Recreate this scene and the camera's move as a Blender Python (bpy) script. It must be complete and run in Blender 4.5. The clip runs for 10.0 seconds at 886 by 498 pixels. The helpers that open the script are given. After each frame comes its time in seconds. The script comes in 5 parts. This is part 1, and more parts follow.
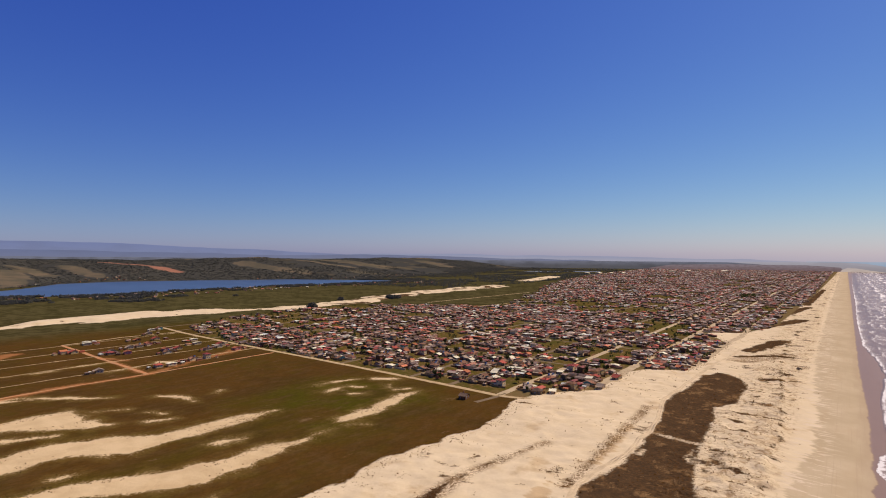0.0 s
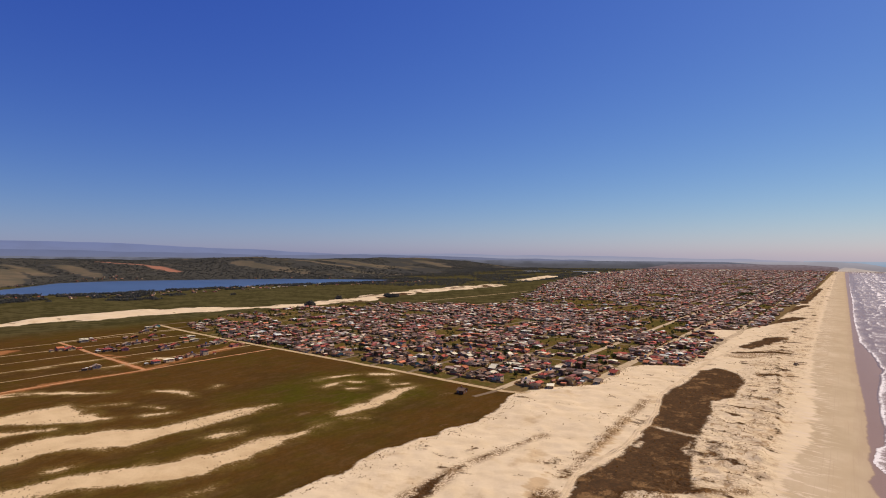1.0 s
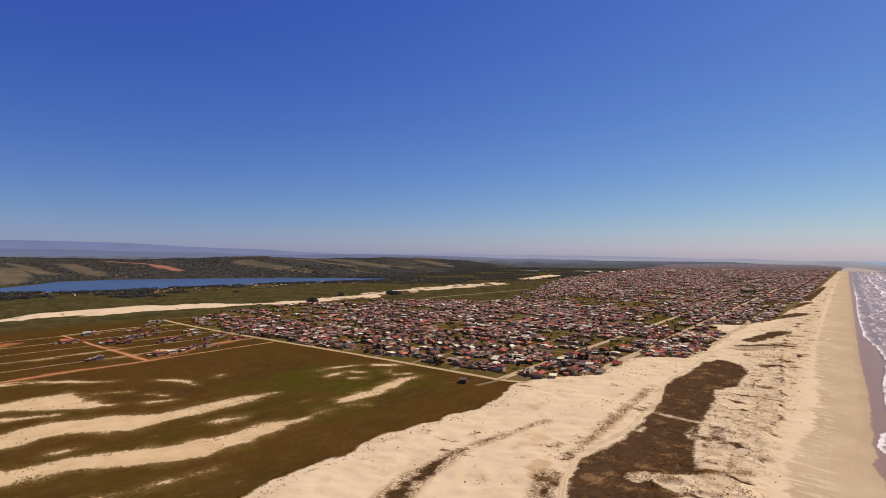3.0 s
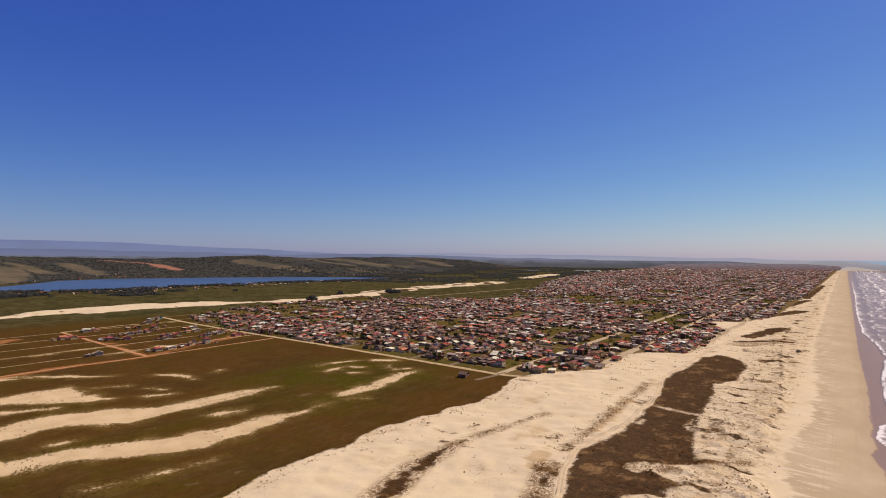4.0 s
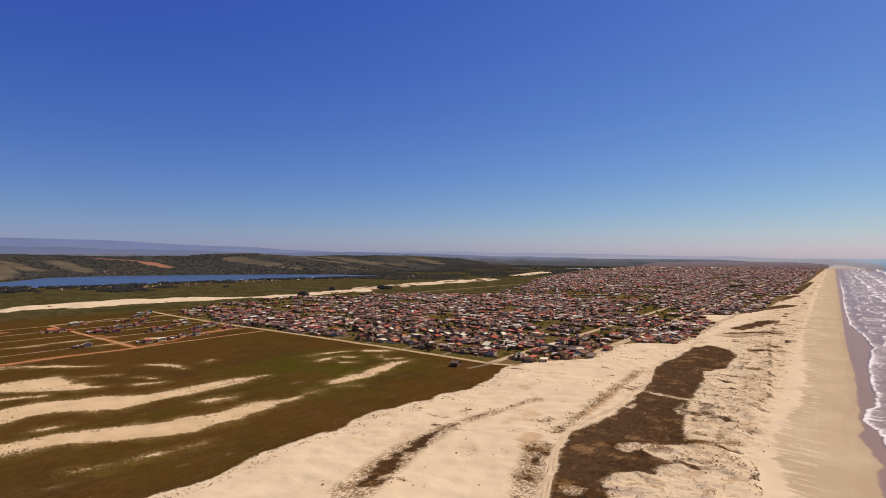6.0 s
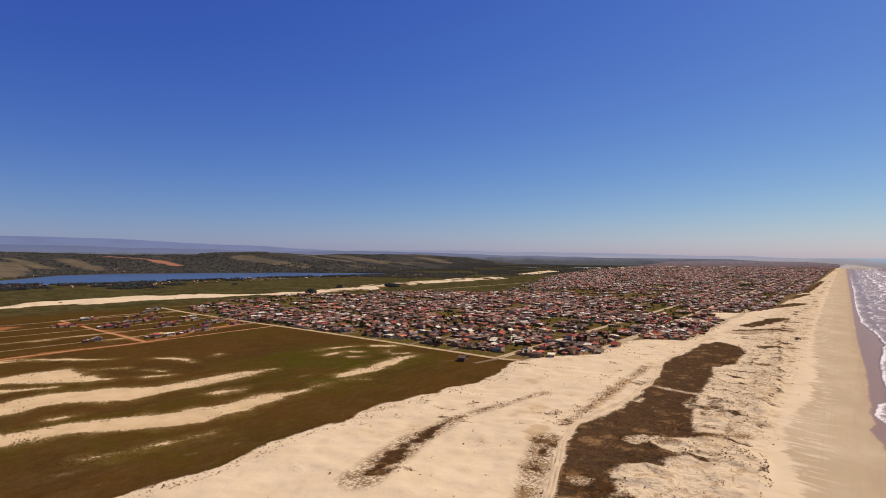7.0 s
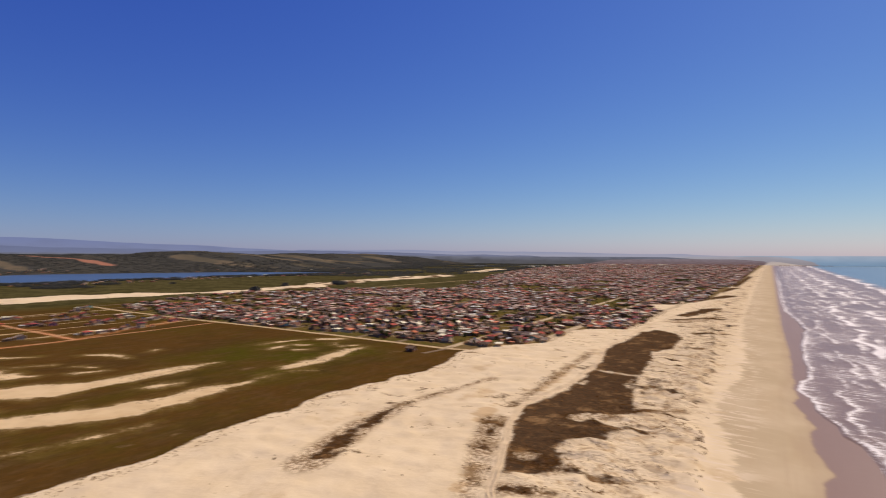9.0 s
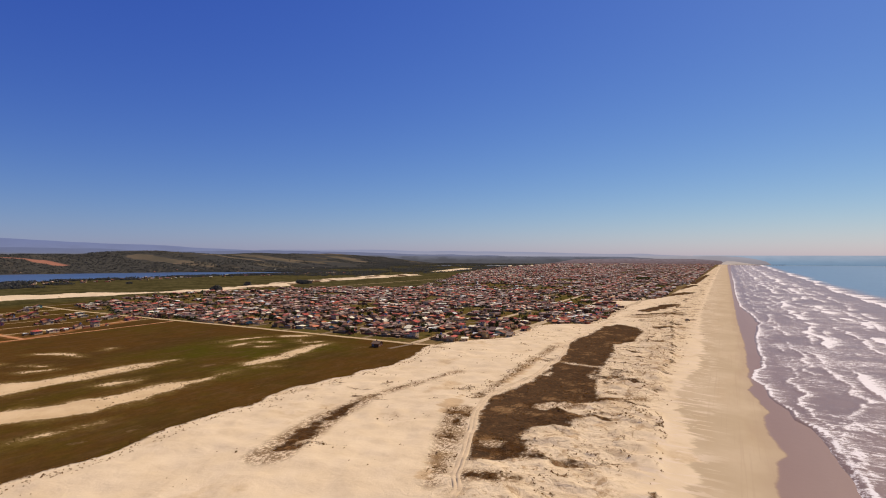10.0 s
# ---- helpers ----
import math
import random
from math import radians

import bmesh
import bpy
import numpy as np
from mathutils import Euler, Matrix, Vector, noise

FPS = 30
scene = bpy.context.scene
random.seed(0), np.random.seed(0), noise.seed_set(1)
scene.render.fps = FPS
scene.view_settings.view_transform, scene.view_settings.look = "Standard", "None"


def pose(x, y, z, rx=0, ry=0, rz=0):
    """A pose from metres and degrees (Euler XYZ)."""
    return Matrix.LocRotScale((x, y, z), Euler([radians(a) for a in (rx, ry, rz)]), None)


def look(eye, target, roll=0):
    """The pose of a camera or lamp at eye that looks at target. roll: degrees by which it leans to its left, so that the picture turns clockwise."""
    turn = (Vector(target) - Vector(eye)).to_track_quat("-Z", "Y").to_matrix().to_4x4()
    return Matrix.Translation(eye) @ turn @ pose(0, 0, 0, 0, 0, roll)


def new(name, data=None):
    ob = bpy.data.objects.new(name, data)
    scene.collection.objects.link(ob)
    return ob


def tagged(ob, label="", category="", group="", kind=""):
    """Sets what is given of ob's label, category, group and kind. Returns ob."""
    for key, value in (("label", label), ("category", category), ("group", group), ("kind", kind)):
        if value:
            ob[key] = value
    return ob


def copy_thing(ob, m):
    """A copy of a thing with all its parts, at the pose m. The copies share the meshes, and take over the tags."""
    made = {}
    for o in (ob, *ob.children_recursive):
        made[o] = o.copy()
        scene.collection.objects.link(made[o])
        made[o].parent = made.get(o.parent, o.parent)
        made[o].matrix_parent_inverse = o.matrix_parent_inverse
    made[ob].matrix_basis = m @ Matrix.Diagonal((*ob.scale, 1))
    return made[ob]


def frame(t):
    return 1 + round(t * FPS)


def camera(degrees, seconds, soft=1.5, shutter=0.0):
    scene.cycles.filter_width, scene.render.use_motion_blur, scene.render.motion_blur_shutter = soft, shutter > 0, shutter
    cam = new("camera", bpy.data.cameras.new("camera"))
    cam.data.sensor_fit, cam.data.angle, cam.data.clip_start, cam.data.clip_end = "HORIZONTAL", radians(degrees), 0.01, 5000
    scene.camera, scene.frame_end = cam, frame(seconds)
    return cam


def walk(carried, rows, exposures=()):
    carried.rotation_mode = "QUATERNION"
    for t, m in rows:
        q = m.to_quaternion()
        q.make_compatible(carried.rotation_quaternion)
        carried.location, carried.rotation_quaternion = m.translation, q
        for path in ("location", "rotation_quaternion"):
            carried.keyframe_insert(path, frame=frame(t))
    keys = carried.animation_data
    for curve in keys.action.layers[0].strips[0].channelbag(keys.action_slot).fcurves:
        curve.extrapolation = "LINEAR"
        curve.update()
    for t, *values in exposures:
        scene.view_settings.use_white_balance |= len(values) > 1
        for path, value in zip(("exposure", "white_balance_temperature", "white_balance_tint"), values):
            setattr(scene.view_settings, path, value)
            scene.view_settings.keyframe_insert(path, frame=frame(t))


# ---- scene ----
cam = camera(78.01, 10.0, soft=1.0, shutter=0.7)
PATH = [
    (0.0, pose(-0.05, 0.08, 119.99, 90.506, -0.155, 36.600)),
    (0.5, pose(-0.02, 0.05, 117.58, 90.523, -0.088, 36.421)),
    (1.0, pose(0.00, 0.02, 115.11, 90.555, -0.147, 36.389)),
    (1.5, pose(0.02, -0.01, 112.63, 90.598, -0.166, 36.386)),
    (2.0, pose(0.03, -0.04, 110.15, 90.616, -0.153, 36.587)),
    (2.5, pose(0.03, -0.06, 107.70, 90.651, -0.156, 36.656)),
    (4.0, pose(0.01, -0.09, 100.65, 90.676, -0.137, 36.558)),
    (4.5, pose(-0.01, -0.08, 98.42, 90.686, -0.103, 36.624)),
    (4.6, pose(-0.02, -0.07, 97.98, 90.675, -0.114, 36.950)),
    (4.7, pose(-0.02, -0.07, 97.55, 90.665, -0.125, 37.280)),
    (4.8, pose(-0.03, -0.06, 97.11, 90.654, -0.136, 37.380)),
    (4.9, pose(-0.03, -0.06, 96.68, 90.644, -0.147, 37.460)),
    (5.0, pose(-0.04, -0.05, 96.26, 90.634, -0.158, 37.513)),
    (5.1, pose(-0.04, -0.04, 95.83, 90.630, -0.151, 37.350)),
    (5.2, pose(-0.05, -0.03, 95.41, 90.626, -0.145, 36.770)),
    (5.3, pose(-0.05, -0.02, 94.99, 90.622, -0.138, 36.300)),
    (5.4, pose(-0.06, -0.02, 94.57, 90.619, -0.132, 35.820)),
    (5.5, pose(-0.07, -0.00, 94.15, 90.615, -0.125, 35.653)),
    (5.7, pose(-0.08, 0.02, 93.33, 90.606, -0.140, 35.600)),
    (6.8, pose(-0.18, 0.20, 88.91, 90.556, -0.224, 36.420)),
    (7.0, pose(-0.20, 0.25, 88.12, 90.546, -0.239, 36.485)),
    (7.3, pose(-0.24, 0.33, 86.93, 90.558, -0.233, 36.520)),
    (7.4, pose(-0.25, 0.36, 86.54, 90.562, -0.231, 36.460)),
    (7.5, pose(-0.26, 0.38, 86.14, 90.565, -0.229, 35.826)),
    (7.6, pose(-0.27, 0.41, 85.74, 90.571, -0.212, 34.400)),
    (7.7, pose(-0.29, 0.44, 85.35, 90.576, -0.195, 33.550)),
    (7.8, pose(-0.30, 0.48, 84.95, 90.581, -0.178, 33.350)),
    (7.9, pose(-0.31, 0.51, 84.55, 90.586, -0.161, 33.120)),
    (8.0, pose(-0.33, 0.54, 84.15, 90.591, -0.144, 33.107)),
    (8.25, pose(-0.36, 0.64, 83.13, 90.586, -0.133, 33.150)),
    (8.5, pose(-0.40, 0.73, 82.10, 90.581, -0.122, 33.199)),
    (8.7, pose(-0.43, 0.82, 81.27, 90.576, -0.096, 33.380)),
    (8.8, pose(-0.45, 0.86, 80.84, 90.573, -0.083, 33.300)),
    (8.9, pose(-0.46, 0.91, 80.41, 90.570, -0.070, 32.500)),
    (9.0, pose(-0.48, 0.96, 79.98, 90.568, -0.057, 31.082)),
    (9.1, pose(-0.49, 1.00, 79.55, 90.580, -0.046, 29.900)),
    (9.2, pose(-0.51, 1.05, 79.10, 90.593, -0.036, 29.150)),
    (9.3, pose(-0.53, 1.10, 78.66, 90.605, -0.025, 28.720)),
    (9.4, pose(-0.55, 1.16, 78.20, 90.618, -0.014, 28.400)),
    (9.5, pose(-0.56, 1.21, 77.75, 90.631, -0.003, 27.966)),
    (9.6, pose(-0.58, 1.27, 77.28, 90.627, -0.005, 27.600)),
    (9.7, pose(-0.60, 1.32, 76.81, 90.624, -0.006, 27.560)),
    (10.0, pose(-0.66, 1.50, 75.35, 90.613, -0.011, 27.549)),
]
walk(cam, PATH)

# ---------------------------------------------------------------- light
SUN_AZ, SUN_EL = radians(20), radians(50)
world = bpy.data.worlds.new("sky")
scene.world = world
world.use_nodes = True
wn, wl = world.node_tree.nodes, world.node_tree.links
wn.clear()
sky = wn.new("ShaderNodeTexSky")
sky.sky_type = 'NISHITA'
sky.sun_disc = False
sky.sun_elevation, sky.sun_rotation = SUN_EL, SUN_AZ
sky.altitude, sky.air_density, sky.dust_density, sky.ozone_density = 0, 1.0, 0.3, 3.0
w_bg, w_out = wn.new("ShaderNodeBackground"), wn.new("ShaderNodeOutputWorld")
w_bg.inputs["Strength"].default_value = 1.0
w_sep, w_com = wn.new("ShaderNodeSeparateColor"), wn.new("ShaderNodeCombineColor")
wl.new(sky.outputs[0], w_sep.inputs[0])
# clear, dry air: deep blue overhead, pale mauve towards the horizon
for i, (gain, power) in enumerate(((0.70, 1.42), (0.71, 1.30), (0.76, 0.62))):
    w_mul, w_pow, w_gain = wn.new("ShaderNodeMath"), wn.new("ShaderNodeMath"), wn.new("ShaderNodeMath")
    w_mul.operation, w_pow.operation, w_gain.operation = 'MULTIPLY', 'POWER', 'MULTIPLY'
    w_mul.inputs[1].default_value, w_pow.inputs[1].default_value, w_gain.inputs[1].default_value = 0.09, power, gain
    wl.new(w_sep.outputs[i], w_mul.inputs[0])
    wl.new(w_mul.outputs[0], w_pow.inputs[0])
    wl.new(w_pow.outputs[0], w_gain.inputs[0])
    wl.new(w_gain.outputs[0], w_com.inputs[i])
wl.new(w_com.outputs[0], w_bg.inputs["Color"])
wl.new(w_bg.outputs[0], w_out.inputs["Surface"])

sun_data = bpy.data.lights.new("sun", 'SUN')
sun_data.energy, sun_data.angle, sun_data.color = 5.0, radians(0.53), (1.0, 0.87, 0.69)
sun = new("sun", sun_data)
sun.matrix_world = look((100 * math.sin(SUN_AZ) * math.cos(SUN_EL), 100 * math.cos(SUN_AZ) * math.cos(SUN_EL), 100 * math.sin(SUN_EL)), (0, 0, 0))


# ---------------------------------------------------------------- node helpers
class Mat:
    """A material with short calls for its nodes."""

    def __init__(self, name, rough=0.8):
        self.m = bpy.data.materials.new(name)
        self.m.use_nodes = True
        self.n, self.l = self.m.node_tree.nodes, self.m.node_tree.links
        self.b = self.n["Principled BSDF"]
        self.b.inputs["Roughness"].default_value = rough

    def put(self, socket, value):
        if hasattr(value, "links"):
            self.l.new(value, socket)
        else:
            socket.default_value = (*value, 1) if isinstance(value, tuple) and len(value) == 3 and socket.type == 'RGBA' else value

    def pos(self, scale=(1, 1, 1), local=False):
        src = self.n.new("ShaderNodeTexCoord").outputs["Object"] if local else self.n.new("ShaderNodeNewGeometry").outputs["Position"]
        mp = self.n.new("ShaderNodeMapping")
        mp.inputs["Scale"].default_value = scale
        self.l.new(src, mp.inputs["Vector"])
        return mp.outputs[0]

    def noise(self, scale, detail=4, rough=0.55, vec=None, warp=0.0):
        nd = self.n.new("ShaderNodeTexNoise")
        nd.inputs["Scale"].default_value, nd.inputs["Detail"].default_value = scale, detail
        nd.inputs["Roughness"].default_value, nd.inputs["Distortion"].default_value = rough, warp
        self.l.new(vec or self.pos(), nd.inputs["Vector"])
        return nd.outputs["Fac"]

    def attr(self, name):
        nd = self.n.new("ShaderNodeAttribute")
        nd.attribute_name = name
        return nd.outputs["Fac"]

    def math(self, op, a, b=0.0, c=0.0):
        nd = self.n.new("ShaderNodeMath")
        nd.operation = op
        for i, v in enumerate((a, b, c)):
            self.put(nd.inputs[i], v)
        return nd.outputs[0]

    def step(self, value, lo, hi):
        nd = self.n.new("ShaderNodeMapRange")
        nd.interpolation_type = 'SMOOTHSTEP'
        self.put(nd.inputs[0], value)
        nd.inputs[1].default_value, nd.inputs[2].default_value = lo, hi
        return nd.outputs[0]

    def mix(self, fac, a, b, how='MIX'):
        nd = self.n.new("ShaderNodeMix")
        nd.data_type, nd.blend_type = 'RGBA', how
        self.put(nd.inputs[0], fac)
        self.put(nd.inputs[6], a)
        self.put(nd.inputs[7], b)
        return nd.outputs[2]

    def ramp(self, fac, *stops, constant=False):
        nd = self.n.new("ShaderNodeValToRGB")
        e = nd.color_ramp.elements
        if constant:
            nd.color_ramp.interpolation = 'CONSTANT'
        while len(e) < len(stops):
            e.new(0.5)
        for el, (p, c) in zip(e, stops):
            el.position, el.color = p, (*c, 1)
        self.put(nd.inputs[0], fac)
        return nd.outputs[0]

    def bump(self, height, strength=0.3, distance=0.1):
        nd = self.n.new("ShaderNodeBump")
        nd.inputs["Strength"].default_value, nd.inputs["Distance"].default_value = strength, distance
        self.put(nd.inputs["Height"], height)
        self.l.new(nd.outputs[0], self.b.inputs["Normal"])

    def island(self):
        return self.n.new("ShaderNodeNewGeometry").outputs["Random Per Island"]

    def chance(self):
        return self.n.new("ShaderNodeObjectInfo").outputs["Random"]

    def done(self, colour, rough=None, spec=None):
        self.put(self.b.inputs["Base Color"], colour)
        if rough is not None:
            self.put(self.b.inputs["Roughness"], rough)
        if spec is not None:
            self.put(self.b.inputs["Specular IOR Level"], spec)
        return self.m


# ---------------------------------------------------------------- materials
def ground_material():
    k = Mat("ground", 0.95)
    n_big, n_mid, n_fine = k.noise(0.012, 3), k.noise(0.07, 5), k.noise(0.45, 6, 0.68)
    n_grain = k.noise(2.2, 3, 0.6)
    n_shore = k.noise(1.0, 4, 0.6, k.pos((0.10, 0.02, 0.3)))
    streak = k.noise(1.0, 6, 0.66, k.pos((0.13, 0.045, 0.1)))
    tussock = k.noise(1.0, 6, 0.75, k.pos((0.36, 0.20, 0.3)))

    def off(n, amount):
        return k.math('MULTIPLY', k.math('SUBTRACT', n, 0.5), amount)

    # meadow: brown sedge with greener hollows
    green = k.step(k.math('ADD', n_big, off(n_mid, 0.6)), 0.44, 0.68)
    green = k.math('MAXIMUM', k.math('MULTIPLY', green, 0.4), k.attr("lush"))
    meadow = k.mix(green, (0.086, 0.042, 0.010), (0.061, 0.053, 0.006))
    meadow = k.mix(k.math('MULTIPLY', k.step(k.noise(0.02, 4, 0.6), 0.45, 0.65), 0.55), meadow, (0.055, 0.030, 0.010))
    meadow = k.mix(k.math('MULTIPLY', k.step(streak, 0.42, 0.72), 0.6), meadow, (0.105, 0.06, 0.023))
    meadow = k.mix(k.math('MULTIPLY', k.step(tussock, 0.62, 0.36), 0.35), meadow, (0.034, 0.019, 0.006))
    sward = k.noise(1.0, 5, 0.7, k.pos((0.55, 0.55, 0.3)))
    bare = k.math('ADD', k.attr("streak"), k.math('ADD', off(n_fine, 14.0), k.math('ADD', off(n_mid, 6.0), off(sward, 3.0))))
    # thin yellowed grass round the bare sand
    halo = k.step(k.math('ADD', k.attr("streak"), k.math('ADD', off(n_mid, 30.0), off(sward, 16.0))), -13.0, 0.0)
    meadow = k.mix(k.math('MULTIPLY', halo, 0.42), meadow, (0.17, 0.112, 0.030))
    meadow = k.mix(k.math('MULTIPLY', k.step(k.math('ADD', bare, off(sward, 20.0)), -3.5, 0.5), 0.5), meadow, (0.36, 0.24, 0.115))
    # worn pale smears in the open sedge
    worn = k.step(k.math('ADD', k.noise(1.0, 5, 0.7, k.pos((0.055, 0.028, 0.3))), off(sward, 0.22)), 0.62, 0.74)
    meadow = k.mix(k.math('MULTIPLY', worn, 0.30), meadow, (0.30, 0.19, 0.10))
    meadow = k.mix(k.math('MULTIPLY', k.attr("plain"), 0.8), meadow, k.mix(k.step(k.math('ADD', k.noise(0.018, 6, 0.72), off(n_mid, 0.7)), 0.42, 0.60), (0.080, 0.068, 0.028), (0.038, 0.035, 0.014)))
    # sand, with damp and trampled hollows
    sand = k.mix(k.step(n_mid, 0.3, 0.75), (0.65, 0.508, 0.325), (0.60, 0.457, 0.278))
    sand = k.mix(k.math('MULTIPLY', k.step(k.noise(0.03, 5, 0.65), 0.56, 0.70), 0.8), sand, (0.49, 0.345, 0.19))
    sand = k.mix(k.math('MULTIPLY', k.step(tussock, 0.58, 0.78), 0.2), sand, (0.46, 0.34, 0.21))
    sand = k.mix(k.math('MULTIPLY', k.step(n_grain, 0.45, 0.8), 0.12), sand, (0.46, 0.34, 0.21))
    # beach: smoother and tanner towards the wash, then dark where it has run
    beach = k.mix(k.step(k.noise(0.02, 4, 0.6), 0.35, 0.65), (0.43, 0.325, 0.195), (0.49, 0.375, 0.235))
    beach = k.mix(k.math('MULTIPLY', k.step(n_shore, 0.45, 0.75), 0.35), beach, (0.43, 0.305, 0.17))
    fans = k.noise(1.0, 5, 0.6, k.pos((0.06, 0.16, 0.3)), 0.4)
    hard = k.step(k.math('ADD', k.attr("tan"), k.math('ADD', off(fans, 20.0), off(n_mid, 5.0))), -1.6, 1.6)
    sand = k.mix(hard, sand, k.mix(k.step(k.attr("beach"), -26, -12), (0.52, 0.365, 0.20), beach))
    ribs = k.noise(1.0, 5, 0.65, k.pos((0.06, 0.24, 0.3)), 0.5)
    belt = k.math('MULTIPLY', k.step(k.attr("beach"), -34, -14), k.math('SUBTRACT', 1.0, k.step(k.attr("beach"), 0, 18)))
    sand = k.mix(k.math('MULTIPLY', k.math('MULTIPLY', belt, k.step(ribs, 0.50, 0.62)), 0.55), sand, (0.38, 0.265, 0.15))
    lobe = k.math('MULTIPLY', k.step(k.attr("beach"), -8, 4), k.math('SUBTRACT', 1.0, k.step(k.attr("beach"), 10, 32)))
    sand = k.mix(k.math('MULTIPLY', k.math('MULTIPLY', lobe, k.step(ribs, 0.52, 0.60)), 0.7), sand, (0.67, 0.53, 0.37))
    wheel = k.noise(1.0, 3, 0.6, k.pos((1.1, 0.012, 0.3)))
    sand = k.mix(k.math('MULTIPLY', k.math('MULTIPLY', k.step(k.attr("tan"), 2, 10), k.step(wheel, 0.56, 0.66)), 0.3), sand, (0.40, 0.29, 0.18))
    wet_edge = k.math('ADD', k.attr("wet"), off(k.noise(0.11, 3), 3.0))
    damp = k.step(k.math('ADD', k.attr("wet"), off(n_shore, 16.0)), -9, 0)
    sand = k.mix(k.math('MULTIPLY', damp, 0.55), sand, (0.39, 0.285, 0.18))
    wet = k.step(wet_edge, -0.9, 0.9)
    sand = k.mix(wet, sand, k.mix(n_shore, (0.150, 0.063, 0.036), (0.180, 0.086, 0.052)))
    # scrub on the dunes
    edge = k.math('ADD', k.attr("scrub"), k.math('ADD', off(n_fine, 7.0), off(n_mid, 5.0)))
    scrub_c = k.mix(k.step(n_fine, 0.38, 0.66), (0.028, 0.011, 0.003), (0.068, 0.028, 0.007))
    scrub_c = k.mix(k.math('MULTIPLY', k.step(k.math('ADD', n_mid, off(tussock, 0.6)), 0.54, 0.68), 0.5), scrub_c, (0.27, 0.145, 0.055))
    # foredune mottle: small scrub patches and brown relief shade painted in the sand
    scrub_shade = k.noise(1.0, 6, 0.72, k.pos((0.22, 0.16, 0.3)), 0.9)
    fore = k.math('MULTIPLY', k.step(k.attr("beach"), -62, -40), k.math('SUBTRACT', 1.0, k.step(k.attr("beach"), -8, 4)))
    sand = k.mix(k.math('MULTIPLY', k.math('MULTIPLY', fore, k.step(scrub_shade, 0.50, 0.63)), 0.72), sand, (0.28, 0.168, 0.072))
    speck = k.noise(1.0, 4, 0.75, k.pos((0.75, 0.55, 0.3)))
    scrub_c = k.mix(k.math('MULTIPLY', k.step(k.math('ADD', speck, off(n_mid, 0.5)), 0.60, 0.72), 0.55), scrub_c, (0.30, 0.19, 0.09))
    thin = k.math('MULTIPLY', k.step(k.attr("thin"), -3, 3), k.step(k.math('ADD', speck, off(n_mid, 0.35)), 0.42, 0.53))
    sand = k.mix(k.math('MULTIPLY', thin, 0.8), sand, k.mix(n_fine, (0.085, 0.038, 0.010), (0.22, 0.125, 0.050)))
    sand_all = k.mix(k.math('MULTIPLY', k.step(edge, -1.3, 1.5), 0.95), sand, scrub_c)
    # sand against meadow
    s_edge = k.math('ADD', k.attr("sand"), k.math('ADD', off(n_fine, 5.0), off(streak, 7.0)))
    s_edge = k.math('MAXIMUM', k.step(s_edge, -1.0, 1.2), k.math('MULTIPLY', k.step(bare, -0.9, 0.9), 0.96))
    inland = k.math('MULTIPLY', k.step(k.attr("streak"), -20, -6), 0.75)
    col = k.mix(s_edge, meadow, k.mix(inland, sand_all, k.mix(k.step(n_mid, 0.35, 0.7), (0.60, 0.425, 0.225), (0.50, 0.345, 0.175))))
    # bare red earth
    o_edge = k.math('ADD', k.attr("earth"), k.math('ADD', off(n_fine, 16.0), k.math('ADD', off(n_mid, 16.0), off(sward, 12.0))))
    col = k.mix(k.math('MULTIPLY', k.step(o_edge, -3.0, 5.0), 0.6), col, k.mix(n_mid, (0.40, 0.125, 0.036), (0.44, 0.22, 0.095)))
    # yards of the town: lawn, dirt and paving
    yard = k.ramp(k.noise(0.16, 4, 0.75), (0.0, (0.060, 0.042, 0.010)), (0.40, (0.076, 0.064, 0.010)), (0.54, (0.110, 0.068, 0.021)), (0.64, (0.20, 0.120, 0.050)), (0.85, (0.47, 0.30, 0.15)))
    yard = k.mix(k.step(n_big, 0.48, 0.6), yard, k.mix(0.6, yard, (0.064, 0.060, 0.014)))
    yard = k.mix(k.math('MULTIPLY', k.math('SUBTRACT', 1.0, k.step(k.math('SUBTRACT', off(n_mid, 60.0), k.attr("sand")), 8, 34)), 0.5), yard, (0.21, 0.135, 0.065))
    col = k.mix(k.step(k.math('ADD', k.attr("town"), off(n_mid, 12.0)), -2, 4), col, yard)
    # hills: woods, pasture and ploughed fields, with some distance haze mixed into the tones
    cell = k.n.new("ShaderNodeTexVoronoi")
    cell.inputs["Scale"].default_value = 0.0042
    k.l.new(k.pos((1, 1, 0)), cell.inputs["Vector"])
    sep = k.n.new("ShaderNodeSeparateColor")
    k.l.new(cell.outputs["Color"], sep.inputs[0])
    fields = k.ramp(sep.outputs[0], (0.0, (0.056, 0.046, 0.030)), (0.40, (0.082, 0.070, 0.038)), (0.62, (0.120, 0.092, 0.052)), (0.82, (0.18, 0.125, 0.074)), constant=True)
    hill = k.mix(k.math('MULTIPLY', k.step(k.noise(0.0055, 5), 0.50, 0.60), 0.7), (0.049, 0.047, 0.041), fields)
    hill = k.mix(k.math('MULTIPLY', k.step(k.noise(0.02, 4, 0.7), 0.55, 0.7), 0.6), hill, (0.052, 0.048, 0.038))
    hill = k.mix(k.math('MULTIPLY', k.step(k.math('ADD', k.attr("wood"), off(k.noise(0.03, 4, 0.7), 0.25)), -0.03, 0.03), 0.85), hill, (0.056, 0.052, 0.042))
    f_edge = k.math('ADD', k.attr("field"), off(k.noise(0.012, 5), 120.0))
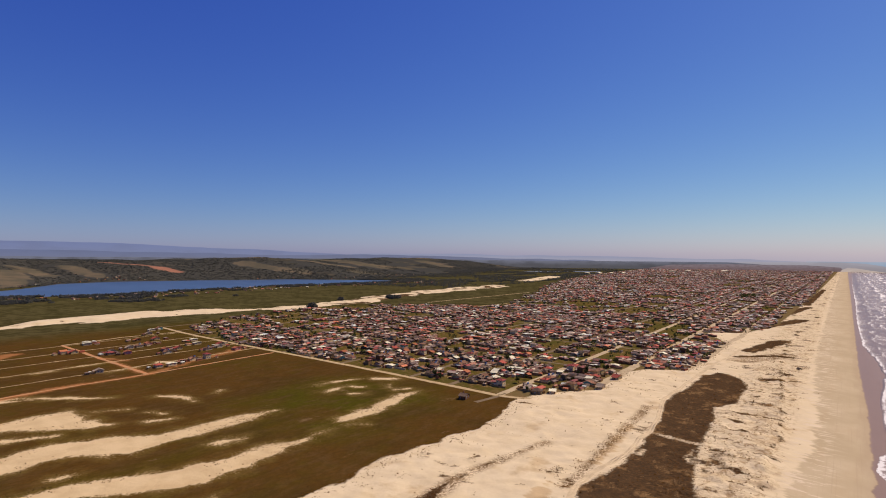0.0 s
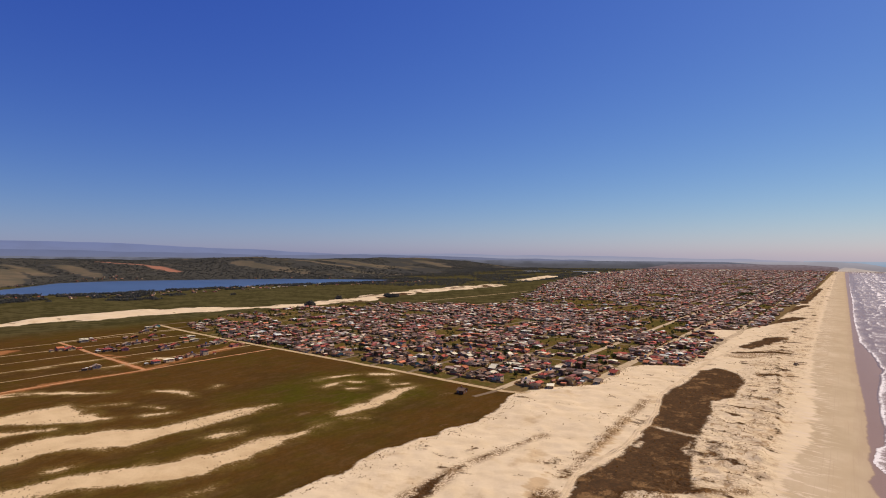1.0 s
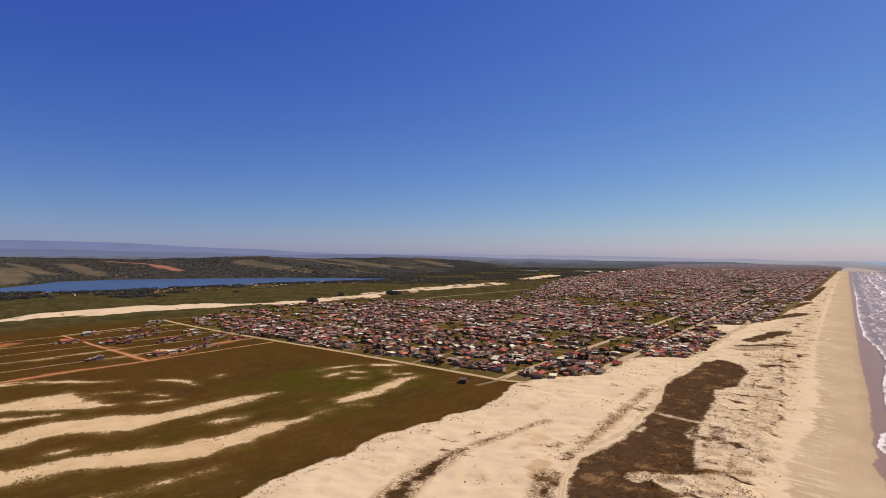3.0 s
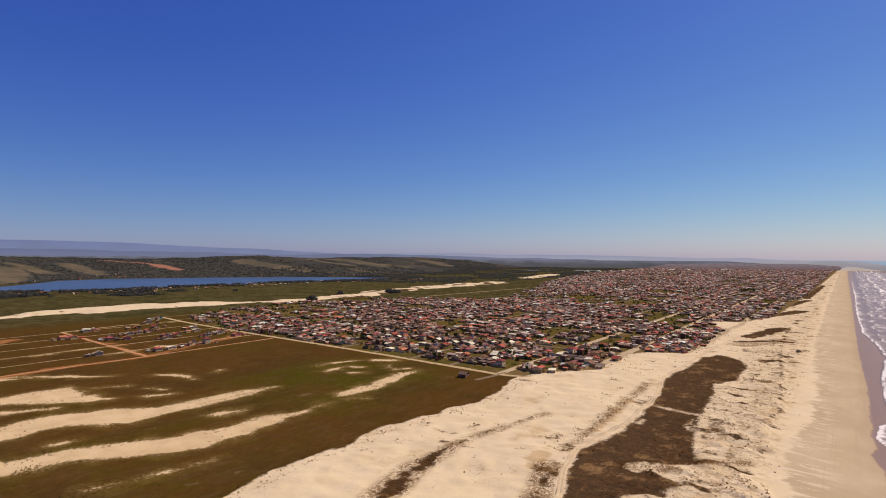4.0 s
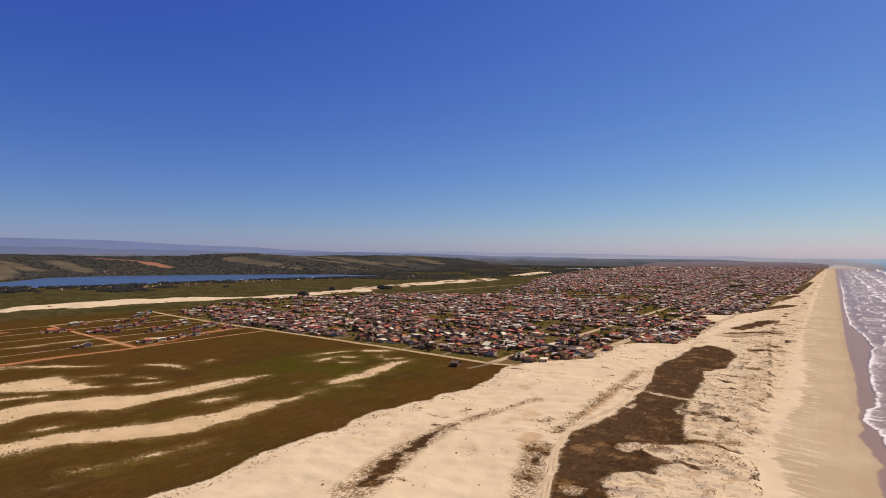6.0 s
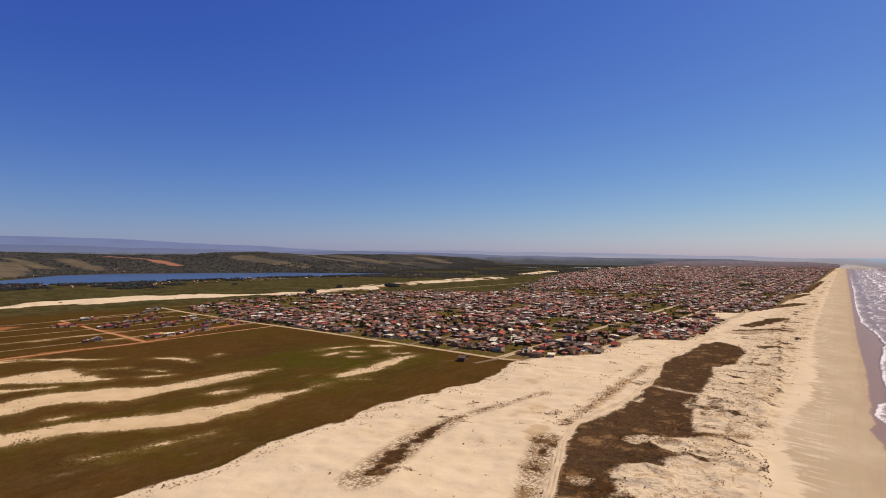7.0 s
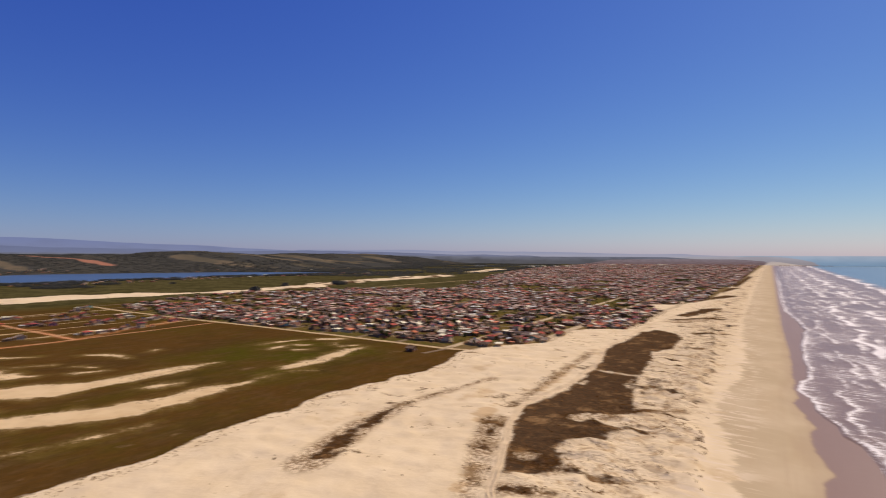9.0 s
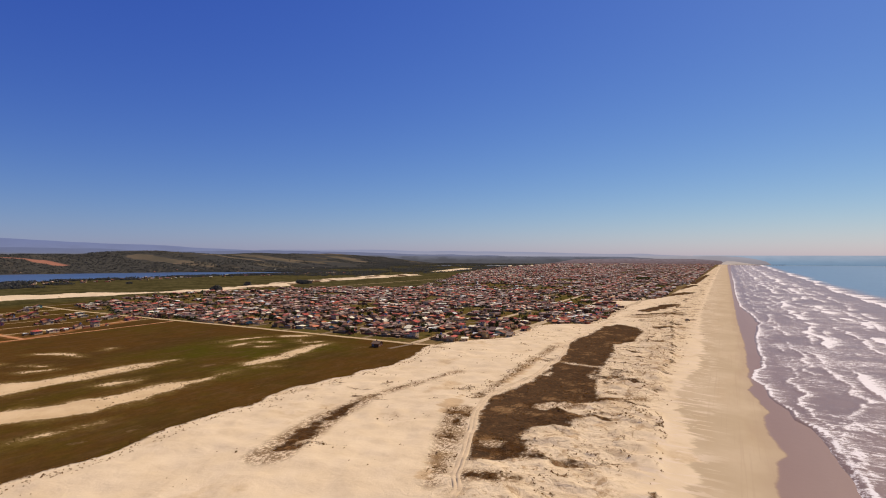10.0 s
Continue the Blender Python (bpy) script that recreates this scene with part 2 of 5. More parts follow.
    hill = k.mix(k.math('MULTIPLY', k.step(f_edge, -6, 6), 0.8), hill, k.mix(k.step(k.noise(0.008, 4), 0.4, 0.6), (0.150, 0.112, 0.070), (0.102, 0.085, 0.055)))
    hill = k.mix(k.step(k.attr("plough"), -12, 8), hill, (0.30, 0.135, 0.085))
    col = k.mix(k.step(k.math('ADD', k.attr("hill"), off(k.noise(0.01, 4), 160.0)), -20, 20), col, hill)
    rough_band = k.math('MULTIPLY', k.step(k.attr("beach"), -75, -45), k.math('SUBTRACT', 1.0, k.step(k.attr("beach"), -14, 2)))
    heap = k.math('MULTIPLY', k.noise(0.21, 5, 0.6, None, 0.6), k.math('ADD', 0.35, k.math('MULTIPLY', rough_band, 2.2)))
    k.bump(k.math('MULTIPLY', k.math('ADD', k.math('ADD', k.math('MULTIPLY', n_fine, 0.45), heap), k.math('MULTIPLY', n_grain, 0.08)), k.math('SUBTRACT', 1.0, k.math('MULTIPLY', k.step(k.attr("beach"), -12, 14), 0.85))), 0.6, 1.0)
    rough = k.math('SUBTRACT', 0.95, k.math('MULTIPLY', wet, 0.5))
    return k.done(col, rough, k.math('MULTIPLY', wet, 0.3))


def plain(name, a, b, scale=0.6, rough=0.85, grain=5.0, vary=0.25, local=True):
    """Two tones mixed by a coarse noise, a fine grain over it, and a small change from thing to thing."""
    k = Mat(name, rough)
    v = k.pos((1, 1, 1), local)
    col = k.mix(k.step(k.noise(scale, 4, 0.6, v), 0.3, 0.7), a, b)
    g = k.noise(grain, 3, 0.6, v)
    col = k.mix(k.math('MULTIPLY', k.step(g, 0.5, 0.8), 0.35), col, tuple(0.55 * c for c in a))
    hsv = k.n.new("ShaderNodeHueSaturation")
    k.put(hsv.inputs["Color"], col)
    k.put(hsv.inputs["Value"], k.math('ADD', 1 - vary / 2, k.math('MULTIPLY', k.chance(), vary)))
    k.bump(g, 0.2, 0.05)
    return k.done(hsv.outputs[0], spec=0.04)


def tile_roof(name, a, b):
    """Rows of clay or cement roofing, with darker courses and weathering."""
    k = Mat(name, 0.8)
    v = k.pos((1, 1, 1), True)
    wave = k.n.new("ShaderNodeTexWave")
    wave.bands_direction = 'Z'
    wave.inputs["Scale"].default_value = 2.2
    wave.inputs["Distortion"].default_value = 0.6
    k.l.new(v, wave.inputs["Vector"])
    col = k.mix(k.step(k.noise(0.5, 4, 0.65, v), 0.3, 0.72), a, b)
    col = k.mix(k.math('MULTIPLY', k.step(k.noise(3.0, 3, 0.7, v), 0.5, 0.75), 0.5), col, tuple(0.45 * c for c in b))
    hsv = k.n.new("ShaderNodeHueSaturation")
    k.put(hsv.inputs["Color"], col)
    k.put(hsv.inputs["Value"], k.math('ADD', 0.75, k.math('MULTIPLY', k.chance(), 0.5)))
    k.bump(wave.outputs["Fac"], 0.4, 0.05)
    return k.done(hsv.outputs[0], spec=0.04)


def island_mix(name, rough, *colours):
    """One of several colours for each loose piece of a joined mesh."""
    k = Mat(name, rough)
    step = 1.0 / len(colours)
    col = k.ramp(k.island(), *[(i * step, c) for i, c in enumerate(colours)], constant=True)
    col = k.mix(k.math('MULTIPLY', k.step(k.noise(0.7, 4, 0.65), 0.4, 0.75), 0.5), col, k.mix(0.6, col, (0.05, 0.04, 0.035)))
    return k.done(col, spec=0.04)


def leaf_material(name, a, b, c, glow=0.4):
    """Leaves of three tones, part of the light passing through them."""
    k = Mat(name, 0.7)
    col = k.ramp(k.island(), (0.0, a), (0.5, b), (1.0, c))
    col = k.mix(k.math('MULTIPLY', k.step(k.noise(0.25, 3), 0.4, 0.7), 0.5), col, a)
    thin, both = k.n.new("ShaderNodeBsdfTranslucent"), k.n.new("ShaderNodeMixShader")
    k.put(thin.inputs["Color"], col)
    both.inputs[0].default_value = glow
    k.l.new(k.b.outputs[0], both.inputs[1])
    k.l.new(thin.outputs[0], both.inputs[2])
    k.l.new(both.outputs[0], k.n["Material Output"].inputs["Surface"])
    return k.done(col, 1.0, 0.0)


def sea_material():
    k = Mat("sea_water", 0.12)
    deep = k.attr("offshore")
    far_out = k.step(deep, 205, 262)
    col = k.mix(far_out, (0.215, 0.140, 0.105), (0.080, 0.170, 0.240))
    col = k.mix(k.math('MULTIPLY', k.step(k.noise(1.0, 4, 0.6, k.pos((0.03, 0.02, 1))), 0.4, 0.7), 0.55), col, k.mix(far_out, (0.158, 0.104, 0.084), (0.062, 0.14, 0.21)))
    # foam drawn out into streaks behind each breaker, lacy at its edges
    drawn = k.noise(1.0, 5, 0.65, k.pos((0.055, 0.42, 1)), 0.5)
    lace = k.noise(1.0, 5, 0.7, k.pos((0.30, 0.30, 1)), 0.8)
    fine = k.noise(1.0, 4, 0.7, k.pos((1.1, 1.3, 1)))
    f = k.attr("foam")
    for n, amount in ((drawn, 1.3), (lace, 1.3), (fine, 0.9)):
        f = k.math('ADD', f, k.math('MULTIPLY', k.math('SUBTRACT', n, 0.5), amount))
    white = k.math('MULTIPLY', k.step(f, 0.38, 0.78), 0.94)
    col = k.mix(white, col, (0.76, 0.70, 0.65))
    k.bump(k.math('ADD', k.noise(1.0, 5, 0.6, k.pos((0.25, 0.1, 1))), k.math('MULTIPLY', fine, 0.3)), 0.35, 0.5)
    return k.done(col, k.math('ADD', 0.35, k.math('MULTIPLY', white, 0.55)), 0.14)


def lake_material(name, a, b):
    k = Mat(name, 0.15)
    col = k.mix(k.step(k.noise(1.0, 4, 0.6, k.pos((0.004, 0.012, 1))), 0.35, 0.7), a, b)
    k.bump(k.noise(1.0, 4, 0.6, k.pos((0.2, 0.2, 1))), 0.25, 0.2)
    return k.done(col, 0.3, 0.4)


def glowing_haze_material(name, low, high, z0, z1, speck=0.25, size=0.004):
    """Far land or sea as a glowing colour, the haze painted in by height."""
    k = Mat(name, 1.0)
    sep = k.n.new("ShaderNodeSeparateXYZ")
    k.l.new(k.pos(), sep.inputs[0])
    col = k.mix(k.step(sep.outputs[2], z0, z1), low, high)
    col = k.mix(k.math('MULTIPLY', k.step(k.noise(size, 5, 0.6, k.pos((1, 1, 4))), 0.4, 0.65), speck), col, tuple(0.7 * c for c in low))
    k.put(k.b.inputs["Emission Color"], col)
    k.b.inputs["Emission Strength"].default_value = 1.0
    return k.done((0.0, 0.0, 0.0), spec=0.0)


GROUND = ground_material()
SEA, LAKE = sea_material(), lake_material("lake_water", (0.046, 0.076, 0.118), (0.062, 0.095, 0.145))
# pond base paled to stand in for the sky it mirrors
POND = lake_material("sky_pale_pond_water", (0.19, 0.21, 0.24), (0.25, 0.27, 0.30))
ROAD_SAND = plain("sandy_track", (0.48, 0.345, 0.18), (0.40, 0.275, 0.14), 0.15, 0.95, 1.2, 0.0, False)
ROAD_GREY = plain("street_surface", (0.20, 0.14, 0.08), (0.15, 0.105, 0.06), 0.12, 0.92, 1.0, 0.0, False)
ROAD_PALE = plain("pale_street_surface", (0.47, 0.35, 0.21), (0.39, 0.285, 0.165), 0.12, 0.92, 1.0, 0.0, False)
RUT_SAND = plain("loose_sand_rut", (0.60, 0.45, 0.275), (0.52, 0.385, 0.23), 0.3, 0.95, 1.2, 0.0, False)
ROAD_RED = plain("red_earth_track", (0.46, 0.185, 0.07), (0.42, 0.25, 0.125), 0.1, 0.95, 1.0, 0.0, False)
ROOFS = {
    "red clay-tile": tile_roof("red_clay_tiles", (0.416, 0.090, 0.059), (0.291, 0.071, 0.051)),
    "maroon painted": tile_roof("maroon_painted_tiles", (0.299, 0.065, 0.058), (0.215, 0.055, 0.050)),
    "orange clay-tile": tile_roof("orange_clay_tiles", (0.440, 0.148, 0.067), (0.328, 0.115, 0.058)),
    "brown clay-tile": tile_roof("brown_clay_tiles", (0.260, 0.122, 0.069), (0.169, 0.090, 0.056)),
    "grey fibre-cement": tile_roof("grey_fibre_cement", (0.429, 0.319, 0.224), (0.273, 0.200, 0.143)),
    "pale sheet-metal": tile_roof("pale_sheet_metal", (0.686, 0.640, 0.464), (0.686, 0.574, 0.365)),
    "dark weathered": tile_roof("dark_weathered_tiles", (0.163, 0.103, 0.069), (0.107, 0.073, 0.052)),
}
# wall bases tinted warm to offset the blue sky light on shaded faces
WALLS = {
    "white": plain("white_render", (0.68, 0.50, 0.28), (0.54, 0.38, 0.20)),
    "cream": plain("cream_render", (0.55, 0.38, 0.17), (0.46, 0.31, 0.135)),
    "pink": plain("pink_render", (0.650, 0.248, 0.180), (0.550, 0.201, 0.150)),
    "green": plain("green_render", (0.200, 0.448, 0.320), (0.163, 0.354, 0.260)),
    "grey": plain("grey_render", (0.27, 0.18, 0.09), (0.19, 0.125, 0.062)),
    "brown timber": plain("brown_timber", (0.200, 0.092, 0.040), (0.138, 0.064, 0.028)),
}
GLASS = plain("window_glass", (0.03, 0.04, 0.05), (0.05, 0.06, 0.07), 0.8, 0.12, 6.0, 0.1)
FRAME = plain("white_window_frame", (0.62, 0.60, 0.56), (0.52, 0.50, 0.47), 1.0, 0.6)
DOOR = plain("brown_door", (0.13, 0.06, 0.035), (0.10, 0.045, 0.03), 1.0, 0.6)
BRICK = plain("chimney_brick", (0.30, 0.14, 0.09), (0.22, 0.11, 0.08), 1.2)
CONCRETE = plain("porch_concrete", (0.36, 0.33, 0.29), (0.28, 0.26, 0.23), 0.8)
TANK = plain("blue_tank_plastic", (0.05, 0.13, 0.34), (0.04, 0.10, 0.27), 0.8, 0.5)
BARK = plain("bark", (0.10, 0.07, 0.045), (0.06, 0.042, 0.03), 1.5, 0.95)
LEAF = leaf_material("tree_leaves", (0.040, 0.046, 0.016), (0.062, 0.068, 0.022), (0.095, 0.092, 0.032))
SCRUB = leaf_material("dune_scrub_leaves", (0.12, 0.050, 0.010), (0.17, 0.078, 0.018), (0.25, 0.125, 0.035))
SEDGE = leaf_material("sedge_leaves", (0.095, 0.058, 0.012), (0.135, 0.082, 0.018), (0.19, 0.118, 0.028))
# far trees only: leaf tones paled and blued as painted haze
WOODS = leaf_material("hazed_woods_leaves", (0.080, 0.079, 0.068), (0.100, 0.098, 0.082), (0.130, 0.122, 0.096))
FAR_ROOFS = island_mix("town_roofs", 0.9, (0.480, 0.119, 0.080), (0.189, 0.123, 0.093), (0.276, 0.151, 0.104), (0.139, 0.095, 0.076), (0.436, 0.315, 0.235), (0.240, 0.087, 0.075), (0.175, 0.119, 0.096), (0.651, 0.640, 0.540), (0.306, 0.210, 0.162),
                       (0.611, 0.210, 0.109), (0.225, 0.140, 0.098), (0.124, 0.087, 0.071), (0.651, 0.482, 0.333), (0.335, 0.098, 0.082), (0.254, 0.185, 0.148), (0.160, 0.104, 0.080), (0.524, 0.357, 0.253), (0.210, 0.147, 0.121), (0.393, 0.182, 0.116), (0.651, 0.597, 0.416))
# blue kept low here too, countering sky tint on the shaded walls
FAR_WALLS = island_mix("town_walls", 0.9, (0.672, 0.470, 0.221), (0.403, 0.235, 0.095), (0.246, 0.146, 0.063), (0.381, 0.134, 0.063), (0.762, 0.560, 0.284), (0.190, 0.123, 0.063), (0.157, 0.076, 0.032), (0.314, 0.179, 0.079))


# ---------------------------------------------------------------- geometry helpers
def lattice(ix, iy, seed):
    h = (ix.astype(np.int64) * 374761393 + iy.astype(np.int64) * 668265263 + seed * 974711) & 0x7FFFFFFF
    h = ((h ^ (h >> 13)) * 1274126177) & 0x7FFFFFFF
    return ((h ^ (h >> 16)) & 0xFFFF) / 65535.0


def wavy(x, y, size, seed=0, octaves=3):
    """Smooth noise between -1 and 1 over places x, y; size in metres."""
    x, y = np.broadcast_arrays(np.asarray(x, float), np.asarray(y, float))
    total, amp, norm = np.zeros(x.shape), 1.0, 0.0
    for o in range(octaves):
        fx, fy = x / size, y / size
        ix, iy = np.floor(fx), np.floor(fy)
        tx, ty = fx - ix, fy - iy
        tx, ty = tx * tx * (3 - 2 * tx), ty * ty * (3 - 2 * ty)
        a = lattice(ix, iy, seed + o) * (1 - tx) + lattice(ix + 1, iy, seed + o) * tx
        b = lattice(ix, iy + 1, seed + o) * (1 - tx) + lattice(ix + 1, iy + 1, seed + o) * tx
        total += amp * ((a * (1 - ty) + b * ty) * 2 - 1)
        norm += amp
        amp, size = amp * 0.5, size / 2.03
    return total / norm


def ease(v, lo, hi):
    t = np.clip((v - lo) / (hi - lo), 0, 1)
    return t * t * (3 - 2 * t)


def capsule(x, y, x0, y0, x1, y1, r0, r1=None):
    """How far inside a rounded bar a place lies, in metres."""
    r1 = r0 if r1 is None else r1
    dx, dy = x1 - x0, y1 - y0
    t = np.clip(((x - x0) * dx + (y - y0) * dy) / (dx * dx + dy * dy + 1e-9), 0, 1)
    return r0 + (r1 - r0) * t - np.hypot(x - x0 - t * dx, y - y0 - t * dy)


def spread(*stops):
    """Grid lines from stops of (place, spacing there), the spacing changing evenly between."""
    out = [stops[0][0]]
    while out[-1] < stops[-1][0]:
        out.append(out[-1] + float(np.interp(out[-1], [s[0] for s in stops], [s[1] for s in stops])))
    return np.array(out)


class Geo:
    """Collects faces for one mesh."""

    def __init__(self):
        self.v, self.f, self.m = [], [], []

    def add(self, verts, faces, slot=0):
        o = len(self.v)
        self.v += verts
        self.f += [tuple(i + o for i in q) for q in faces]
        self.m += [slot] * len(faces)
        return self

    def prism(self, loop, z0, z1, slot=0):
        n = len(loop)
        v = [(x, y, z0) for x, y in loop] + [(x, y, z1) for x, y in loop]
        return self.add(v, [(i, (i + 1) % n, n + (i + 1) % n, n + i) for i in range(n)] + [tuple(range(n, 2 * n)), tuple(range(n - 1, -1, -1))], slot)

    def box(self, x0, x1, y0, y1, z0, z1, slot=0):
        return self.prism([(x0, y0), (x1, y0), (x1, y1), (x0, y1)], z0, z1, slot)

    def mesh(self, name, *materials):
        me = bpy.data.meshes.new(name)
        me.from_pydata(self.v, [], self.f)
        for m in materials:
            me.materials.append(m)
        if len(materials) > 1:
            me.polygons.foreach_set("material_index", self.m)
        me.update()
        return me


def part(name, geo, material, parent, label=""):
    ob = new(name, geo.mesh(name, material))
    ob.parent = parent
    return tagged(ob, label)


def arrays_mesh(name, verts, faces, *materials):
    """A mesh from numpy arrays: n x 3 places, and m x k corner numbers."""
    me = bpy.data.meshes.new(name)
    me.vertices.add(len(verts))
    me.vertices.foreach_set("co", np.asarray(verts, np.float32).ravel())
    k = faces.shape[1]
    me.loops.add(faces.size)
    me.loops.foreach_set("vertex_index", faces.astype(np.int32).ravel())
    me.polygons.add(len(faces))
    me.polygons.foreach_set("loop_start", np.arange(0, faces.size, k, dtype=np.int32))
    me.polygons.foreach_set("loop_total", np.full(len(faces), k, np.int32))
    for m in materials:
        me.materials.append(m)
    me.update(calc_edges=True)
    return me


def sheet(name, xs, ys, height, attributes, material):
    """A grid over xs and ys with a height and named values at every corner."""
    gx, gy = np.meshgrid(xs, ys)
    z = height(gx, gy)
    nx, ny = len(xs), len(ys)
    i = (np.arange(ny - 1)[:, None] * nx + np.arange(nx - 1)[None, :]).ravel()
    me = arrays_mesh(name, np.stack([gx, gy, z], -1).reshape(-1, 3), np.stack([i, i + 1, i + nx + 1, i + nx], -1), material)
    for key, fn in attributes.items():
        me.attributes.new(key, 'FLOAT', 'POINT').data.foreach_set("value", np.asarray(fn(gx, gy), np.float32).ravel())
    me.polygons.foreach_set("use_smooth", np.ones(len(me.polygons), bool))
    return new(name, me)


# ---------------------------------------------------------------- plan: x runs towards the sea, y along the shore
SEA_Z = -1.2
LAKE_Z = -0.8


def sand_west(y):
    """Where the dunes end against the meadow and the town."""
    ys = [-600, 60, 130, 180, 200, 237, 255, 293, 320, 362, 381, 404, 420, 450, 470, 568, 590, 602, 640, 824, 867, 900, 925, 945, 1100, 2050, 3700, 5000]
    xs = [-240, -214, -210, -219, -215, -220, -216, -212, -206, -210, -219, -222, -217, -200, -183, -182, -170, -141, -134, -136, -154, -178, -173, -130, -100, -84, -72, -66]
    return np.interp(y, ys, xs)


def track_x(y):
    """The jeep track along the foredune."""
    ys = [60, 156, 167, 176, 189, 203, 223, 240, 253, 269, 290, 315, 336, 360, 380, 415, 454, 477, 510, 596, 640, 782]
    xs = [-56, -77, -83, -86, -90, -95, -102, -108, -111, -114, -114, -110, -108, -110, -109, -113, -121, -125, -123, -122, -119, -110]
    return np.interp(y, ys, xs)


def scrub_west(y):
    ys = [182, 195, 209, 224, 241, 259, 279, 291, 310, 331, 354, 389, 425, 460, 492, 530, 589, 612]
    xs = [-86, -91, -96, -100, -106, -112, -111, -108, -104, -105, -106, -109, -114, -121, -121, -117, -117, -106]
    return np.interp(y, ys, xs)


def scrub_east(y):
    ys = [183, 190, 202, 209, 217, 224, 230, 236, 246, 252, 257, 264, 273, 283, 299, 317, 339, 378, 429, 467, 492, 530, 553, 590, 614]
    xs = [-82, -69, -68, -72, -78, -75, -70, -62, -58, -59, -72, -76, -70, -59, -63, -68, -71, -75, -77, -84, -72, -74, -72, -82, -98]
    return np.interp(y, ys, xs)


def outline(x, y, *pts):
    """How far inside a closed outline a place lies, in metres; far outside it stays at -40."""
    x, y = np.broadcast_arrays(np.asarray(x, float), np.asarray(y, float))
    p = np.array(pts, float)
    d = np.full(x.shape, -40.0)
    near = (x > p[:, 0].min() - 40) & (x < p[:, 0].max() + 40) & (y > p[:, 1].min() - 40) & (y < p[:, 1].max() + 40)
    u, v = x[near], y[near]
    far, odd = np.full(u.shape, 40.0), np.zeros(u.shape, bool)
    for (x0, y0), (x1, y1) in zip(p, np.roll(p, -1, 0)):
        t = np.clip(((u - x0) * (x1 - x0) + (v - y0) * (y1 - y0)) / ((x1 - x0) ** 2 + (y1 - y0) ** 2), 0, 1)
        far = np.minimum(far, np.hypot(u - x0 - t * (x1 - x0), v - y0 - t * (y1 - y0)))
        if y0 != y1:
            odd ^= ((y0 > v) != (y1 > v)) & (u < (x1 - x0) * (v - y0) / (y1 - y0) + x0)
    d[near] = np.where(odd, far, -far)
    return d


def lake_in(x, y):
    near = np.interp(y, [250, 474, 574, 696, 800, 1071, 1299, 1514, 1742, 1860], [-1950, -1843, -1755, -1700, -1748, -1728, -1712, -1643, -1585, -1625])
    far = np.interp(y, [250, 400, 581, 817, 1030, 1203, 1614, 1760, 1860], [-1960, -2040, -2150, -2440, -2480, -2377, -2100, -1850, -1640])
    return np.minimum(np.minimum(x - far, near - x), 1.2 * np.minimum(y - 250, 1860 - y)) + 14 * wavy(x, y, 120, 5)


def pond_in(x, y):
    return capsule(x, y, -1790, 3450, -1420, 3680, 40, 34) + 8 * wavy(x, y, 90, 6)


def hill_in(x, y):
    edge = np.interp(y, [-600, 300, 900, 1500, 1900, 2600, 3500, 5000], [-2050, -2130, -2480, -2200, -1800, -1900, -2100, -2300])
    return edge - x + 60 * wavy(x, y, 400, 11)


def town_in(x, y):
    """How far inside the built-up ground a place lies."""
    west = np.interp(y, [400, 480, 570, 790, 860, 950, 1020, 1090, 1260, 1530, 1940, 2400, 3120, 3500, 5000], [-660, -880, -925, -960, -934, -870, -760, -660, -692, -782, -937, -1068, -1214, -1240, -1400])
    front = 405 + (-240 - x) * 0.043
    return np.minimum(np.minimum(x - west, sand_west(y) + 3 - x), y - front)


STREAK_SHAPES = (
    ((-500, 60), (-474, 122), (-477, 141), (-478, 168), (-440, 164), (-414, 170), (-418, 158), (-456, 118), (-474, 60)),
    ((-396, 60), (-398, 103), (-402, 129), (-385, 163), (-367, 179), (-365, 225), (-352, 259), (-347, 230), (-346, 203), (-349, 171), (-344, 151), (-370, 128), (-369, 102), (-364, 60)),
    ((-340, 50), (-328, 92), (-323, 113), (-307, 140), (-293, 174), (-292, 211), (-281, 226), (-277, 204), (-272, 168), (-271, 153), (-288, 131), (-305, 108), (-312, 55)),
    ((-292, 265), (-298, 276), (-301, 306), (-309, 347), (-303, 374), (-294, 333), (-285, 301), (-287, 276)))
STREAK_BARS = ((-322, 194, -317, 208, 2.6, 2.4), (-436, 104, -419, 137, 2.4, 0.6), (-338, 110, -336, 120, 1.6, 1.2), (-533, 166, -491, 200, 2.6, 1.2), (-552, 126, -534, 162, 7, 2), (-465, 228, -446, 238, 1.6, 2.4), (-446, 238, -428, 236, 2.4, 0.6),
               (-443, 271, -436, 262, -0.8, -0.8), (-365, 322, -367, 346, 2.6, 2.6), (-367, 346, -352, 352, 2.4, 2.0), (-343, 330, -336, 338, 2.6, 2.2), (-339, 374, -331, 366, 2.4, 2.0), (-322, 363, -315, 374, 3.0, 2.6), (-391, 333, -386, 355, 1.8, 1.4),
               (-386, 355, -375, 377, 1.0, 0.2), (-366, 384, -350, 396, 4.6, 5.0), (-281, 223, -288, 264, 1.6, -0.6), (-286, 268, -272, 278, 0.2, -0.4), (-402, 188, -396, 202, 1.0, 0.6), (-652, 173, -647, 215, 0.2, -0.4), (-654, 229, -653, 252, 2.0, 1.4), (-599, 243, -601, 267, 1.8, 1.0), (-608, 300, -590, 304, 4.0, 3.0), (-551, 120, -549, 153, 3.6, 1.0), (-548, 152, -534, 166, 0.6, 1.6), (-464, 170, -445, 193, -1.2, -0.8), (-427, 198, -411, 206, -1.4, -1.0), (-262, 96, -250, 150, 0.4, -0.6))


